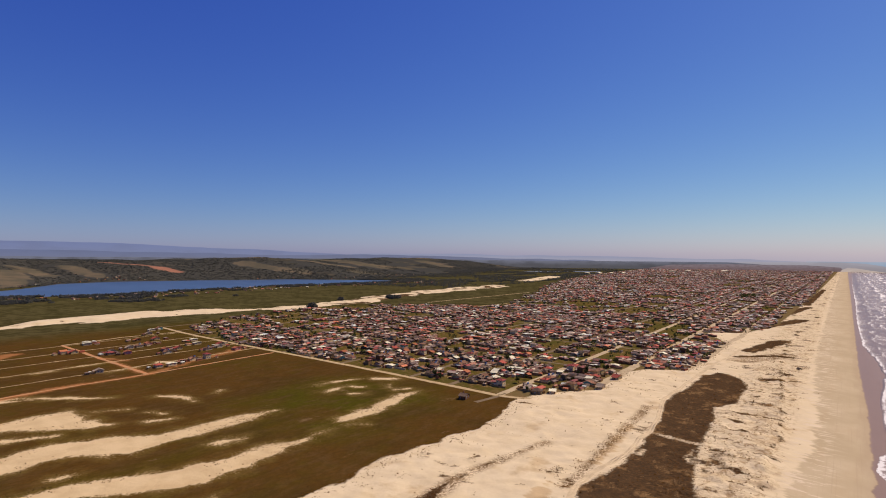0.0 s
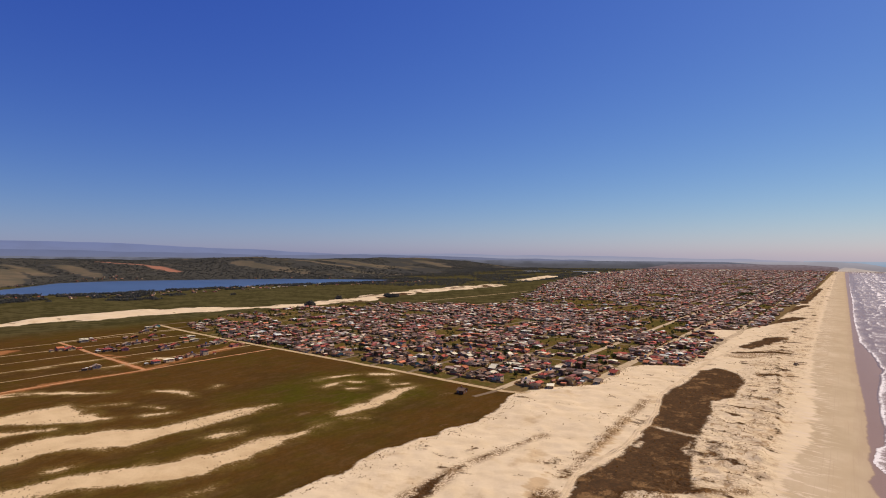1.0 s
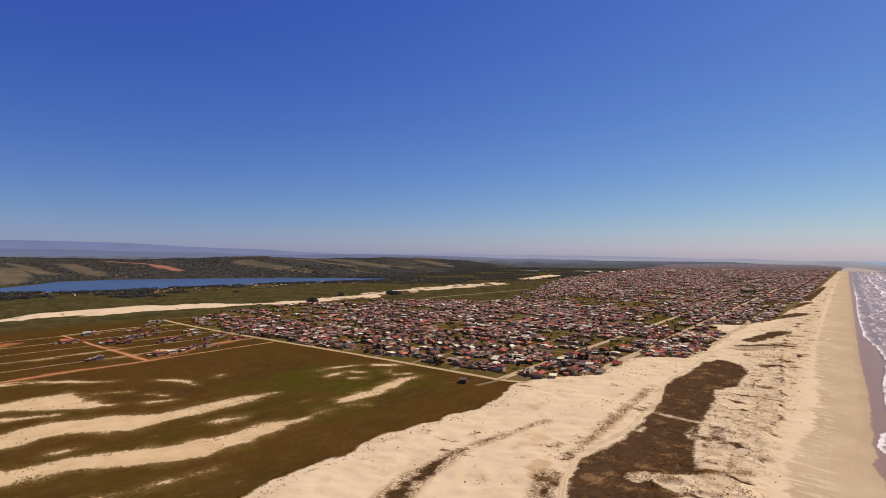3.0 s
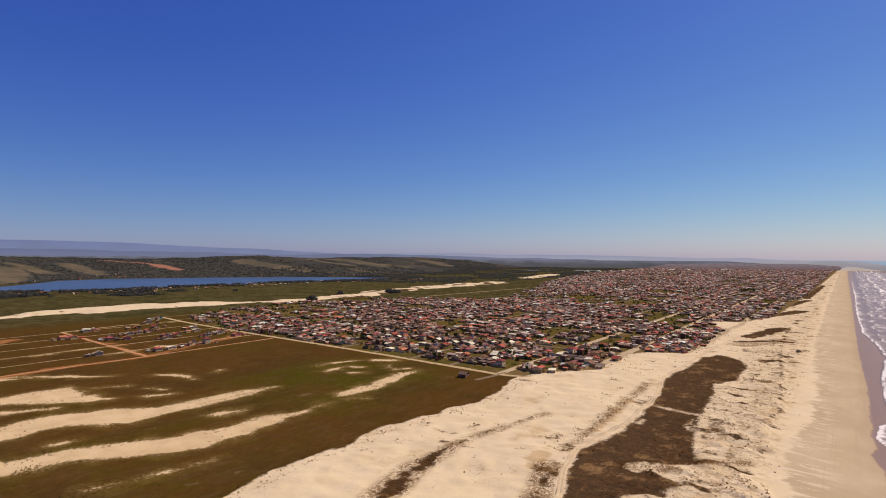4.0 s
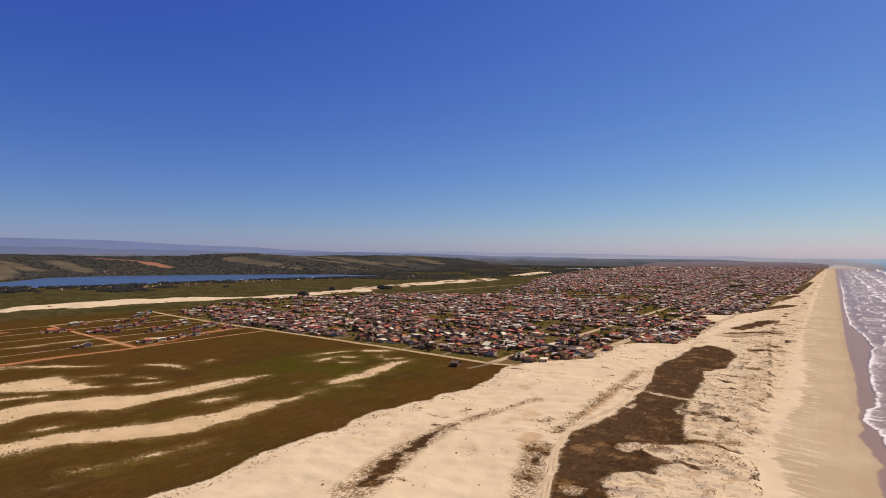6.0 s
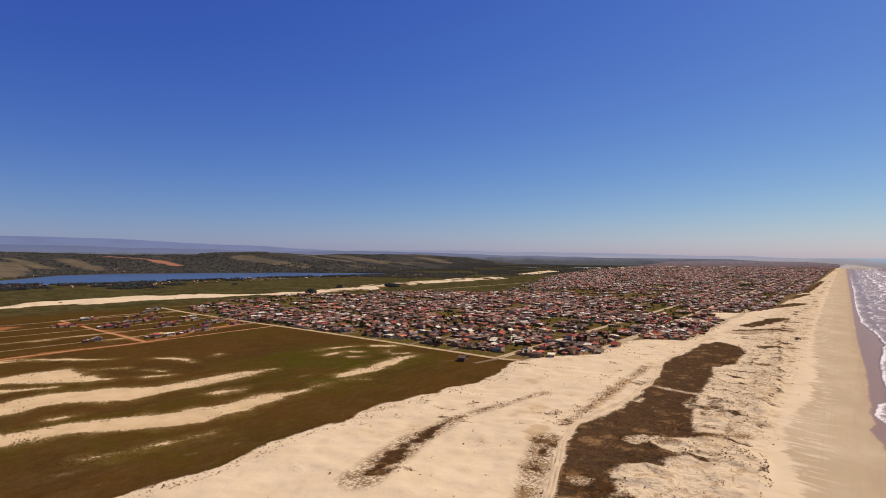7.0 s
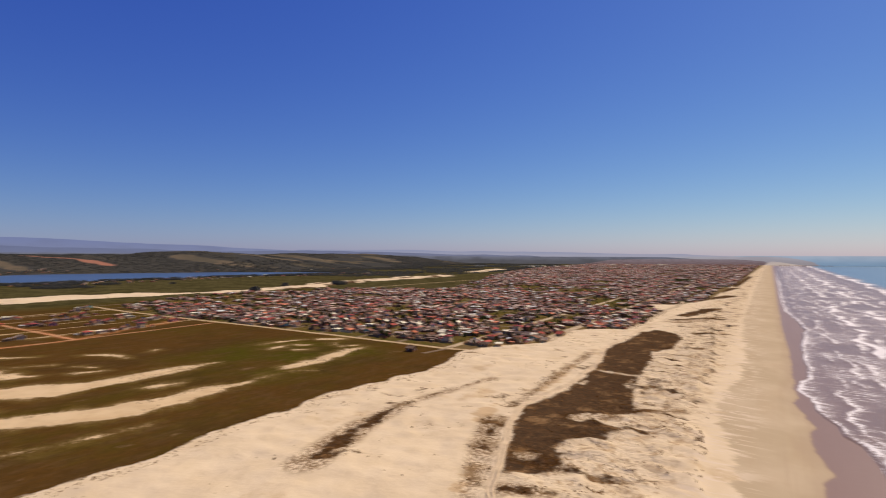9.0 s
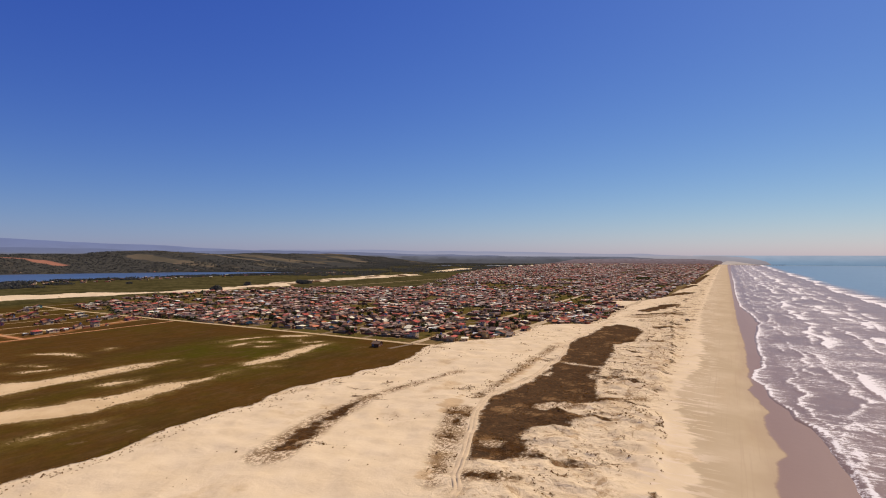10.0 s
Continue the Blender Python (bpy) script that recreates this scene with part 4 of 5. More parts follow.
for k, (x, y0, y1) in enumerate(((-835, 1060, 1540), (-697, 960, 1160))):
    strip("road", [(x, y0), (x + 30, y1)], 5.0, ROAD_SAND, "pale track across the open meadow", seed=95 + k)
strip("road", [(-818, 275), (-830, 350), (-822, 430)], 4.0, ROAD_SAND, "narrow earth track between empty lots", seed=81)
# jeep track: two ruts
for off in (-0.9, 0.9):
    ys = np.linspace(80, 780, 500)
    strip("road", [(float(track_x(y)) + 0.8 + off, float(y)) for y in ys], 1.5, RUT_SAND, "pale wheel rut of a jeep track in the dunes", lift=0.05, rough=0.35, seed=90, camber=0.0)


# ---------------------------------------------------------------- houses
def gable_walls(g, x0, x1, y0, y1, h, rise):
    """Walls with gables to the two ends in y."""
    xm = (x0 + x1) / 2
    v = [(x0, y0, -0.3), (x1, y0, -0.3), (x1, y0, h), (xm, y0, h + rise), (x0, y0, h), (x0, y1, -0.3), (x1, y1, -0.3), (x1, y1, h), (xm, y1, h + rise), (x0, y1, h)]
    g.add(v, [(0, 1, 2, 3, 4), (9, 8, 7, 6, 5), (1, 6, 7, 2), (5, 0, 4, 9), (2, 7, 8, 3), (9, 4, 3, 8)])


def gable_roof(g, x0, x1, y0, y1, h, rise, over=0.5, thick=0.16):
    """Both slopes as one bent slab."""
    xm, w = (x0 + x1) / 2, (x1 - x0) / 2
    low = h - over * rise / w
    sec = [(x0 - over, low + 0.02), (xm, h + rise + 0.02), (x1 + over, low + 0.02), (x1 + over, low + thick), (xm, h + rise + thick), (x0 - over, low + thick)]
    v = [(x, y0 - over, z) for x, z in sec] + [(x, y1 + over, z) for x, z in sec]
    g.add(v, [(0, 1, 4, 5), (1, 2, 3, 4), (11, 10, 7, 6), (10, 9, 8, 7)] + [(i, i + 6, (i + 1) % 6 + 6, (i + 1) % 6) for i in range(6)])


def hip_roof(g, x0, x1, y0, y1, h, rise, over=0.55, thick=0.16):
    x0, x1, y0, y1 = x0 - over, x1 + over, y0 - over, y1 + over
    w = (x1 - x0) / 2
    xm, ya, yb = (x0 + x1) / 2, y0 + w * 0.9, y1 - w * 0.9
    if yb < ya + 0.3:
        ya, yb = (y0 + y1) / 2 - 0.15, (y0 + y1) / 2 + 0.15
    b = h - 0.1
    v = [(x0, y0, b), (x1, y0, b), (x1, y1, b), (x0, y1, b), (x0, y0, b + thick), (x1, y0, b + thick), (x1, y1, b + thick), (x0, y1, b + thick), (xm, ya, h + rise), (xm, yb, h + rise)]
    g.add(v, [(3, 2, 1, 0), (0, 1, 5, 4), (1, 2, 6, 5), (2, 3, 7, 6), (3, 0, 4, 7), (4, 5, 8), (5, 6, 9, 8), (6, 7, 9), (7, 4, 8, 9)])


def shed_roof(g, x0, x1, y0, y1, h, rise, over=0.35, thick=0.1):
    v = [(x0 - over, y0 - over, h), (x1 + over, y0 - over, h + rise), (x1 + over, y1 + over, h + rise), (x0 - over, y1 + over, h)]
    v += [(x, y, z + thick) for x, y, z in v]
    g.add(v, [(3, 2, 1, 0), (4, 5, 6, 7), (0, 1, 5, 4), (1, 2, 6, 5), (2, 3, 7, 6), (3, 0, 4, 7)])


def window(parent, x, y, side, z=1.1, w=1.4, h=1.2):
    """A framed window on a wall; side: the way it faces, 'x-', 'x+', 'y-' or 'y+'."""
    g, p = Geo(), Geo()
    s = 1 if side[1] == "+" else -1
    fr, th = 0.09, 0.07
    for u0, u1, z0, z1 in ((-w / 2, w / 2, 0, fr), (-w / 2, w / 2, h - fr, h), (-w / 2, -w / 2 + fr, fr, h - fr), (w / 2 - fr, w / 2, fr, h - fr), (-0.03, 0.03, fr, h - fr)):
        if side[0] == "x":
            g.box(min(x, x + s * th), max(x, x + s * th), y + u0, y + u1, z + z0, z + z1)
        else:
            g.box(x + u0, x + u1, min(y, y + s * th), max(y, y + s * th), z + z0, z + z1)
    if side[0] == "x":
        p.box(min(x, x + s * 0.03), max(x, x + s * 0.03), y - w / 2 + fr, y + w / 2 - fr, z + fr, z + h - fr)
    else:
        p.box(x - w / 2 + fr, x + w / 2 - fr, min(y, y + s * 0.03), max(y, y + s * 0.03), z + fr, z + h - fr)
    ob = part("window", g, FRAME, parent)
    part("pane", p, GLASS, ob)


def house(shape, w, d, roof, wall, extras):
    """A beach house with its front to -x. shape: gable, hip, cross, tall, long or cabin."""
    label = {"gable": "single-storey {w} house under a {r} gable roof", "hip": "single-storey {w} house under a {r} hipped roof", "cross": "{w} house with a side wing and {r} gable roofs",
             "tall": "two-storey {w} house under a {r} hipped roof", "long": "long low {w} house with a shallow {r} roof", "cabin": "small {w} cottage under a {r} gable roof"}[shape].format(w=wall, r=roof)
    ob = tagged(new("house"), label, "house", "houses of the beach town")
    ob.empty_display_size = 1
    h = {"tall": 5.6, "cabin": 2.6, "long": 2.7}.get(shape, 2.9)
    rise = {"long": 0.6, "hip": 1.35, "tall": 1.3, "cabin": 1.1}.get(shape, 1.4)
    x0, x1, y0, y1 = -d / 2, d / 2, -w / 2, w / 2
    walls, top = Geo(), Geo()
    if shape in ("hip", "tall"):
        walls.box(x0, x1, y0, y1, -0.3, h)
        if d > w:
            t = Geo()
            hip_roof(t, y0, y1, x0, x1, h, rise)
            top.add([(y, -x, z) for x, y, z in t.v], t.f)
            top.v = [(x, -y, z) for x, y, z in top.v]
            top.f = [q[::-1] for q in top.f]
        else:
            hip_roof(top, x0, x1, y0, y1, h, rise)
    else:
        gable_walls(walls, x0, x1, y0, y1, h, rise)
        gable_roof(top, x0, x1, y0, y1, h, rise)
    if shape == "cross":
        t, r = Geo(), Geo()
        gable_walls(t, -1.9, 1.9, x0 - 2.2, -0.5, h - 0.15, 1.1)
        gable_roof(r, -1.9, 1.9, x0 - 2.2, -1.2, h - 0.15, 1.1, 0.4)
        sh = y0 + 2.1
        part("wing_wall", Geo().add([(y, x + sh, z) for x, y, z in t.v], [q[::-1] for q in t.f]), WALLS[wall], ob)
        part("wing_roof", Geo().add([(y, x + sh, z) for x, y, z in r.v], [q[::-1] for q in r.f]), ROOFS[roof], ob)
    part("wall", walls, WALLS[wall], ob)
    part("roof", top, ROOFS[roof], ob)
    if shape not in ("hip", "tall"):
        part("ridge_cap", Geo().box(-0.14, 0.14, y0 - 0.52, y1 + 0.52, h + rise + 0.1, h + rise + 0.23), ROOFS[roof], ob)
    g = Geo().box(x0 - 0.05, x0 + 0.03, *((y0 + 0.5, y0 + 1.4) if w < 6.5 else (0.05, 0.98)), 0.02, 2.15)
    part("door", g, DOOR, ob)
    for y in (y1 - 1.35,) if w < 6.5 or shape == "cross" else (y0 + 1.35, y1 - 1.35):
        window(ob, x0, y, "x-", 1.1, 1.2)
    for x in (x0 + d * 0.28, x0 + d * 0.72) if shape != "cross" else (x0 + d * 0.72,):
        window(ob, x, y0, "y-", 1.1, 1.2)
    if shape == "tall":
        for y in (y0 + 1.8, y1 - 1.8):
            window(ob, x0, y, "x-", 3.9)
        window(ob, 0, y0, "y-", 3.9)
    if "porch" in extras:
        g = Geo()
        shed_roof(g, x0 - 2.4, x0 - 0.1, y0 + 0.3, y1 - 0.3, h - 0.55, 0.5, 0.2)
        part("porch_roof", g, ROOFS[roof], ob)
        for y in (y0 + 0.4, 0.0, y1 - 0.4):
            part("post", Geo().box(x0 - 2.4, x0 - 2.2, y - 0.1, y + 0.1, -0.3, h - 0.5), CONCRETE, ob)
    if "chimney" in extras:
        part("chimney", Geo().box(x1 - 1.6, x1 - 0.9, y1 - 1.7, y1 - 1.0, h - 0.2, h + rise + 0.9).box(x1 - 1.72, x1 - 0.78, y1 - 1.82, y1 - 0.88, h + rise + 0.9, h + rise + 1.02), BRICK, ob)
    if "tank" in extras:
        ring = [(0.75 * math.cos(a * math.pi / 5), y0 + 1.2 + 0.75 * math.sin(a * math.pi / 5)) for a in range(10)]
        base = Geo().box(-0.9, 0.9, y0 + 0.3, y0 + 2.1, h, h + rise + 0.5)
        part("tank_stand", base, CONCRETE, ob)
        part("water_tank", Geo().prism(ring, h + rise + 0.5, h + rise + 1.5), TANK, ob)
    if "garage" in extras:
        g, r = Geo(), Geo()
        g.box(x0 + 1, x1 - 1, y1, y1 + 3.0, -0.3, 2.35)
        shed_roof(r, x0 + 1, x1 - 1, y1 + 0.36, y1 + 3.0, 2.36, 0.3, 0.3)
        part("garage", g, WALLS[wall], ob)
        part("garage_roof", r, ROOFS["grey fibre-cement"], ob)
    return ob


KINDS = (("gable", 7.6, 8.7, "red clay-tile", "cream", "porch chimney"), ("hip", 8.0, 9.6, "brown clay-tile", "white", "tank"), ("cross", 8.4, 7.9, "dark weathered", "cream", "chimney"), ("cabin", 5.8, 6.6, "grey fibre-cement", "cream", ""),
         ("long", 6.1, 10.5, "pale sheet-metal", "white", ""), ("hip", 7.6, 8.7, "maroon painted", "grey", "garage"), ("gable", 7.1, 9.6, "dark weathered", "brown timber", "chimney"), ("tall", 7.1, 7.9, "brown clay-tile", "cream", ""),
         ("gable", 6.6, 7.9, "grey fibre-cement", "white", "porch"), ("cross", 8.0, 8.7, "brown clay-tile", "white", "tank"), ("cabin", 5.6, 7.1, "orange clay-tile", "brown timber", "porch"), ("hip", 8.9, 8.7, "dark weathered", "grey", "garage"),
         ("gable", 8.0, 8.3, "orange clay-tile", "pink", "garage"), ("long", 5.8, 9.6, "grey fibre-cement", "grey", "tank"), ("hip", 8.0, 7.9, "red clay-tile", "white", "chimney"), ("gable", 7.1, 8.7, "brown clay-tile", "green", "porch"),
         ("cabin", 5.8, 6.1, "dark weathered", "white", ""), ("tall", 7.6, 7.1, "maroon painted", "white", "chimney"), ("gable", 7.1, 9.2, "pale sheet-metal", "grey", ""), ("hip", 7.1, 7.9, "grey fibre-cement", "cream", "tank"))
rng = random.Random(4)
MADE = {}


def place_house(kind, x, y, turn):
    m = pose(x, y, float(ground_z(np.array([x]), np.array([y]))[0]), 0, 0, turn)
    if kind not in MADE:
        shape, w, d, roof, wall, extras = KINDS[kind]
        MADE[kind] = house(shape, 0.88 * w, 0.88 * d, roof, wall, extras.split())
        MADE[kind].matrix_world = m
        return MADE[kind]
    return copy_thing(MADE[kind], m)


# plots: two rows of houses between each pair of streets
plots = []
CROSS = (560, 705, 850, 1010, 1180, 1360, 1560, 1800, 2100, 2450, 2900)
lines = [-84, -132, *STREETS] + [-948 - 56 * i for i in range(12)]
for k in range(len(lines) - 1):
    xa, xb = lines[k], lines[k + 1]
    for row, (x, turn) in enumerate(((xa - 11.0, 180), (xb + 11.0, 0))):
        y = 416.0 + rng.uniform(0, 6)
        while y < 4780:
            step = rng.uniform(7.5, 12.5)
            y += step
            inside = float(town_in(np.array([x]), np.array([y]))[0])
            if inside < 5 or any(abs(y - c - 3) < 8 for c in CROSS):
                continue
            dense = 0.93 - 0.25 * (wavy(x, y, 130, 91, 2) > 0.2) - 0.75 * (wavy(x, y, 75, 92, 2) > 0.33) - 0.42 * float(ease(-x, 560, 850)) * (y < 900)
            if y < 510 and x > -430:
                dense -= 0.2
            if -292 < x < -244 and y < 427 or -268 < x < -240 and 532 < y < 582 or -245 < x < -205 and 600 < y < 650:
                dense = 0.0
            if rng.random() > dense:
                continue
            plots.append((x + rng.uniform(-5, 4), y, turn + rng.choice((0, 0, 0, 180, 90, -90)) + rng.choice((rng.uniform(-4, 4), rng.uniform(-14, 14))), y < 585 and x > -530 or (k == 1 and y < 860)))
            if rng.random() < 0.75:
                plots.append((x + (10.0 if row else -10.0), y + rng.uniform(-3, 3), turn + 90 * rng.randrange(2), False))
# sheds and lean-tos in the back yards
SHEDS = []
for x, y, turn, _ in list(plots) + plots[::2] + [q for q in plots if q[1] < 1000]:
    if rng.random() < 0.8:
        SHEDS.append((x + rng.uniform(-9, 9), y + rng.uniform(-8, 8), turn + 90 * rng.randrange(2), False))
near = [p for p in plots if p[3]]
rest = [p for p in plots if not p[3]]
for x, y, turn, _ in near:
    place_house(rng.randrange(len(KINDS)), x, y, turn)
# scattered houses on the new lots and at the edge of the dunes
LOTS_NEAR = ((8, -604, 236, 80), (14, -583, 284, 90), (4, -581, 297, 90), (9, -590, 326, 95), (17, -588, 341, 90), (12, -752, 254, 0), (0, -742, 262, 90), (4, -808, 300, 80), (4, -796, 296, 85), (2, -712, 292, 90), (5, -700, 285, 90), (12, -690, 300, 80), (12, -676, 338, 90), (0, -672, 352, 90), (1, -728, 330, 90))
LOTS_FAR = ((12, -735, 345, 90), (1, -640, 372, 90), (8, -645, 390, 90), (4, -690, 386, 90), (4, -864, 410, 90), (15, -870, 425, 90), (10, -780, 352, 90), (0, -770, 372, 90), (4, -720, 398, 90), (0, -660, 402, 90), (12, -612, 394, 90), (8, -725, 318, 85), (9, -655, 330, 90), (8, -828, 390, 80), (14, -760, 180, 80))
DUNE_EDGE = ((6, -257, 376, 100), (11, -216, 428, 20), (4, -206, 437, 110), (6, -203, 458, 15), (0, -180, 524, 80), (8, -178, 476, 90))
for kind, x, y, turn in LOTS_NEAR + LOTS_FAR + DUNE_EDGE:
    place_house(kind, x, y, turn)
for kind, x, y, turn in LOTS_NEAR + LOTS_FAR:
    for _ in range(2):
        SHEDS.append((x + rng.uniform(-5, 5), y + rng.choice((-1, 1)) * rng.uniform(8, 12), turn + 90 * rng.randrange(2), False))


def joined_houses(items):
    """Houses farther into the town as one mesh: walls and pitched roofs, many with a wing or a lean-to."""
    rnd = np.random.RandomState(8)
    v, quads, mats = [], [], []
    walls = [(0, 1, 5, 4), (1, 2, 6, 5), (2, 3, 7, 6), (3, 0, 4, 7)]

    def block(x, y, z, turn, a, b, h, rise, hip, o):
        c, s = math.cos(turn), math.sin(turn)
        e, q = h - 0.15, b + o - hip * (a + o)
        loc = [(-a, -b, -0.3), (a, -b, -0.3), (a, b, -0.3), (-a, b, -0.3), (-a, -b, h), (a, -b, h), (a, b, h), (-a, b, h)]
        loc += [(-a - o, -b - o, e), (a + o, -b - o, e), (a + o, b + o, e), (-a - o, b + o, e), (0, -q, h + rise), (0, q, h + rise)]
        n = len(v)
        v.extend([(x + px * c - py * s, y + px * s + py * c, z + pz) for px, py, pz in loc])
        quads.extend([tuple(n + j for j in f) for f in walls])
        quads.extend([(n + 9, n + 10, n + 13, n + 12), (n + 11, n + 8, n + 12, n + 13), (n + 8, n + 9, n + 12), (n + 10, n + 11, n + 13), (n + 11, n + 10, n + 9, n + 8)])
        mats.extend([0] * 4 + [1] * 5)

    spots = np.array([(q[0], q[1]) for q in items + SHEDS])
    heights = np.where(spots[:, 0] < -1450, ground_z(spots[:, 0], spots[:, 1]), 0.0).tolist()
    for i, (x, y, turn, _) in enumerate(items + SHEDS):
        t = radians(turn)
        if i >= len(items):
            block(x, y, heights[i], t, rnd.uniform(1.0, 2.3), rnd.uniform(1.4, 3.2), rnd.uniform(1.9, 2.5), rnd.uniform(0.15, 0.6), 0.0, 0.25)
            continue
        a, b = (rnd.uniform(2.2, 3.6), rnd.uniform(2.8, 5.2)) if rnd.rand() < 0.7 else (rnd.uniform(1.5, 2.4), rnd.uniform(2.1, 3.4))
        if rnd.rand() < 0.5:
            t += math.pi / 2
        h = 5.3 if rnd.rand() < 0.07 else rnd.uniform(2.4, 3.1)
        low = rnd.rand() < 0.3
        block(x, y, heights[i], t, a, b, h, rnd.uniform(0.2, 0.45) if low else rnd.uniform(0.5, 1.3), rnd.choice((0.0, 0.0, 0.55)), rnd.uniform(0.3, 0.7))
        if rnd.rand() < 0.55:
            side, along = rnd.choice((-1, 1)), rnd.uniform(-0.6, 0.6) * b
            wa, wb = rnd.uniform(1.2, 2.4), rnd.uniform(1.5, 3.0)
            dx, dy = side * (a + wa * 0.75), along
            block(x + dx * math.cos(t) - dy * math.sin(t), y + dx * math.sin(t) + dy * math.cos(t), heights[i], t + math.pi / 2 * rnd.randint(2), wa, wb, rnd.uniform(2.0, 2.5), rnd.uniform(0.15, 0.9), 0.0, 0.3)
    me = bpy.data.meshes.new("town_houses")
    me.from_pydata(v, [], quads)
    me.materials.append(FAR_WALLS)
    me.materials.append(FAR_ROOFS)
    me.polygons.foreach_set("material_index", mats)
    me.update()
    return tagged(new("town_houses", me), "dense low houses with red, brown and pale roofs", "houses", kind="stuff")


# roofs along both shores of the lagoon
for _ in range(110):
    y = rng.uniform(450, 1850)
    x = float(np.interp(y, [474, 696, 1071, 1514, 1742, 1850], [-1780, -1650, -1680, -1590, -1530, -1500])) + rng.uniform(0, 150)
    rest.append((x, y, rng.uniform(0, 180), False))
for _ in range(45):
    y = rng.choice((rng.uniform(620, 1250), rng.uniform(940, 1150), rng.uniform(1500, 2400)))
    x = float(np.interp(y, [581, 817, 1030, 1203, 1614, 1760, 2400], [-2180, -2465, -2505, -2400, -2125, -1875, -1900])) - rng.uniform(0, 90)
    rest.append((x, y, rng.uniform(0, 180), False))
joined_houses(rest)


def warehouse(x, y, w, d, turn):
    ob = tagged(new("warehouse"), "long white warehouse with a pale metal roof", "warehouse", "warehouses behind the town")
    g, r = Geo(), Geo()
    gable_walls(g, -w / 2, w / 2, -d / 2, d / 2, 7.0, 2.5)
    gable_roof(r, -w / 2, w / 2, -d / 2, d / 2, 7.0, 2.5, 0.8, 0.3)
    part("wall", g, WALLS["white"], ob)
    part("roof", r, ROOFS["pale sheet-metal"], ob)
    part("gate", Geo().box(-3, 3, -d / 2 - 0.1, -d / 2 - 0.02, 0, 5), DOOR, ob)
    ob.matrix_world = pose(x, y, 0, 0, 0, turn)


for x, y, w, d, turn in ((-1275, 3180, 28, 70, 20), (-1225, 3240, 30, 80, 14), (-1175, 3300, 30, 70, 10), (-1120, 3360, 26, 60, 5), (-960, 3900, 40, 120, 15), (-900, 4060, 34, 90, 10), (-700, 4250, 36, 110, 12)):
    warehouse(x, y, w, d, turn)


def garden_walls(items):
    """Low walls and fences between the yards, joined."""
    rnd = np.random.RandomState(18)
    g = Geo()
    for x, y, turn, _ in items:
        if y > 1150 or rnd.rand() < 0.3:
            continue
        flip = 1 if abs(turn % 360 - 180) < 45 else -1
        h, t = rnd.uniform(1.1, 1.9), 0.1
        y0 = y - rnd.uniform(5.2, 6.0)
        g.box(x - 8, x + 8, y0 - t, y0 + t, -0.2, h)
        if rnd.rand() < 0.6:
            xs = x + flip * rnd.uniform(8.6, 9.4)
            g.box(xs - t, xs + t, y0, y0 + 12.5, -0.2, h * 0.85)
    return tagged(new("garden_walls", g.mesh("garden_walls", FAR_WALLS)), "low rendered garden walls between the yards", "walls", kind="stuff")


garden_walls(plots)

# small dark shelter at the foot of the foredune
hut = tagged(new("beach_shelter"), "small dark pitched shelter standing on pale sand", "shelter")
g = Geo()
gable_roof(g, -1.9, 1.9, -1.5, 1.5, 1.3, 1.6, 0.4, 0.2)
part("roof", g, ROOFS["dark weathered"], hut)
for x in (-1.7, 1.7):
    for y in (-1.3, 1.3):
        part("post", Geo().box(x - 0.1, x + 0.1, y - 0.1, y + 0.1, -0.4, 1.45), BARK, hut)
part("bench", Geo().box(-1.2, 1.2, 0.2, 0.7, 0.4, 0.5).box(-1.1, -0.9, 0.3, 0.6, -0.3, 0.4).box(0.9, 1.1, 0.3, 0.6, -0.3, 0.4), BARK, hut)
hut.matrix_world = pose(-42, 676, float(ground_z(np.array([-42.0]), np.array([676.0]))[0]), 0, 0, 50)

# fishing pier far along the shore
pier = tagged(new("pier"), "long dark fishing pier on piles in the surf", "pier")
part("deck", Geo().box(40, 330, -3, 3, 6.0, 7.0), BRICK, pier)
part("pier_head", Geo().box(322, 350, -14, 14, 5.9, 7.1), BRICK, pier)
for i in range(16):
    part("pile", Geo().box(50 + 19 * i, 51.5 + 19 * i, -2, 2, -6, 6.0), BARK, pier)
pier.matrix_world = pose(0, 4480, SEA_Z)


# ---------------------------------------------------------------- plants
def clump_arrays(rnd, n, radius, height, leaf):
    """Leaf quads spread over a rounded crown."""
    u = rnd.normal(size=(n, 3))
    u /= np.linalg.norm(u, axis=1)[:, None]
    c = u * (rnd.uniform(0.55, 1.0, (n, 1)) * [radius, radius, height])
    a = rnd.normal(size=(n, 3))
    a /= np.linalg.norm(a, axis=1)[:, None]
    b = np.cross(a, u)
    b /= np.linalg.norm(b, axis=1)[:, None] + 1e-6
    s = leaf * rnd.uniform(0.6, 1.3, (n, 1))
    return np.stack([c - a * s, c + b * s * 0.7, c + a * s, c - b * s * 0.7], 1)


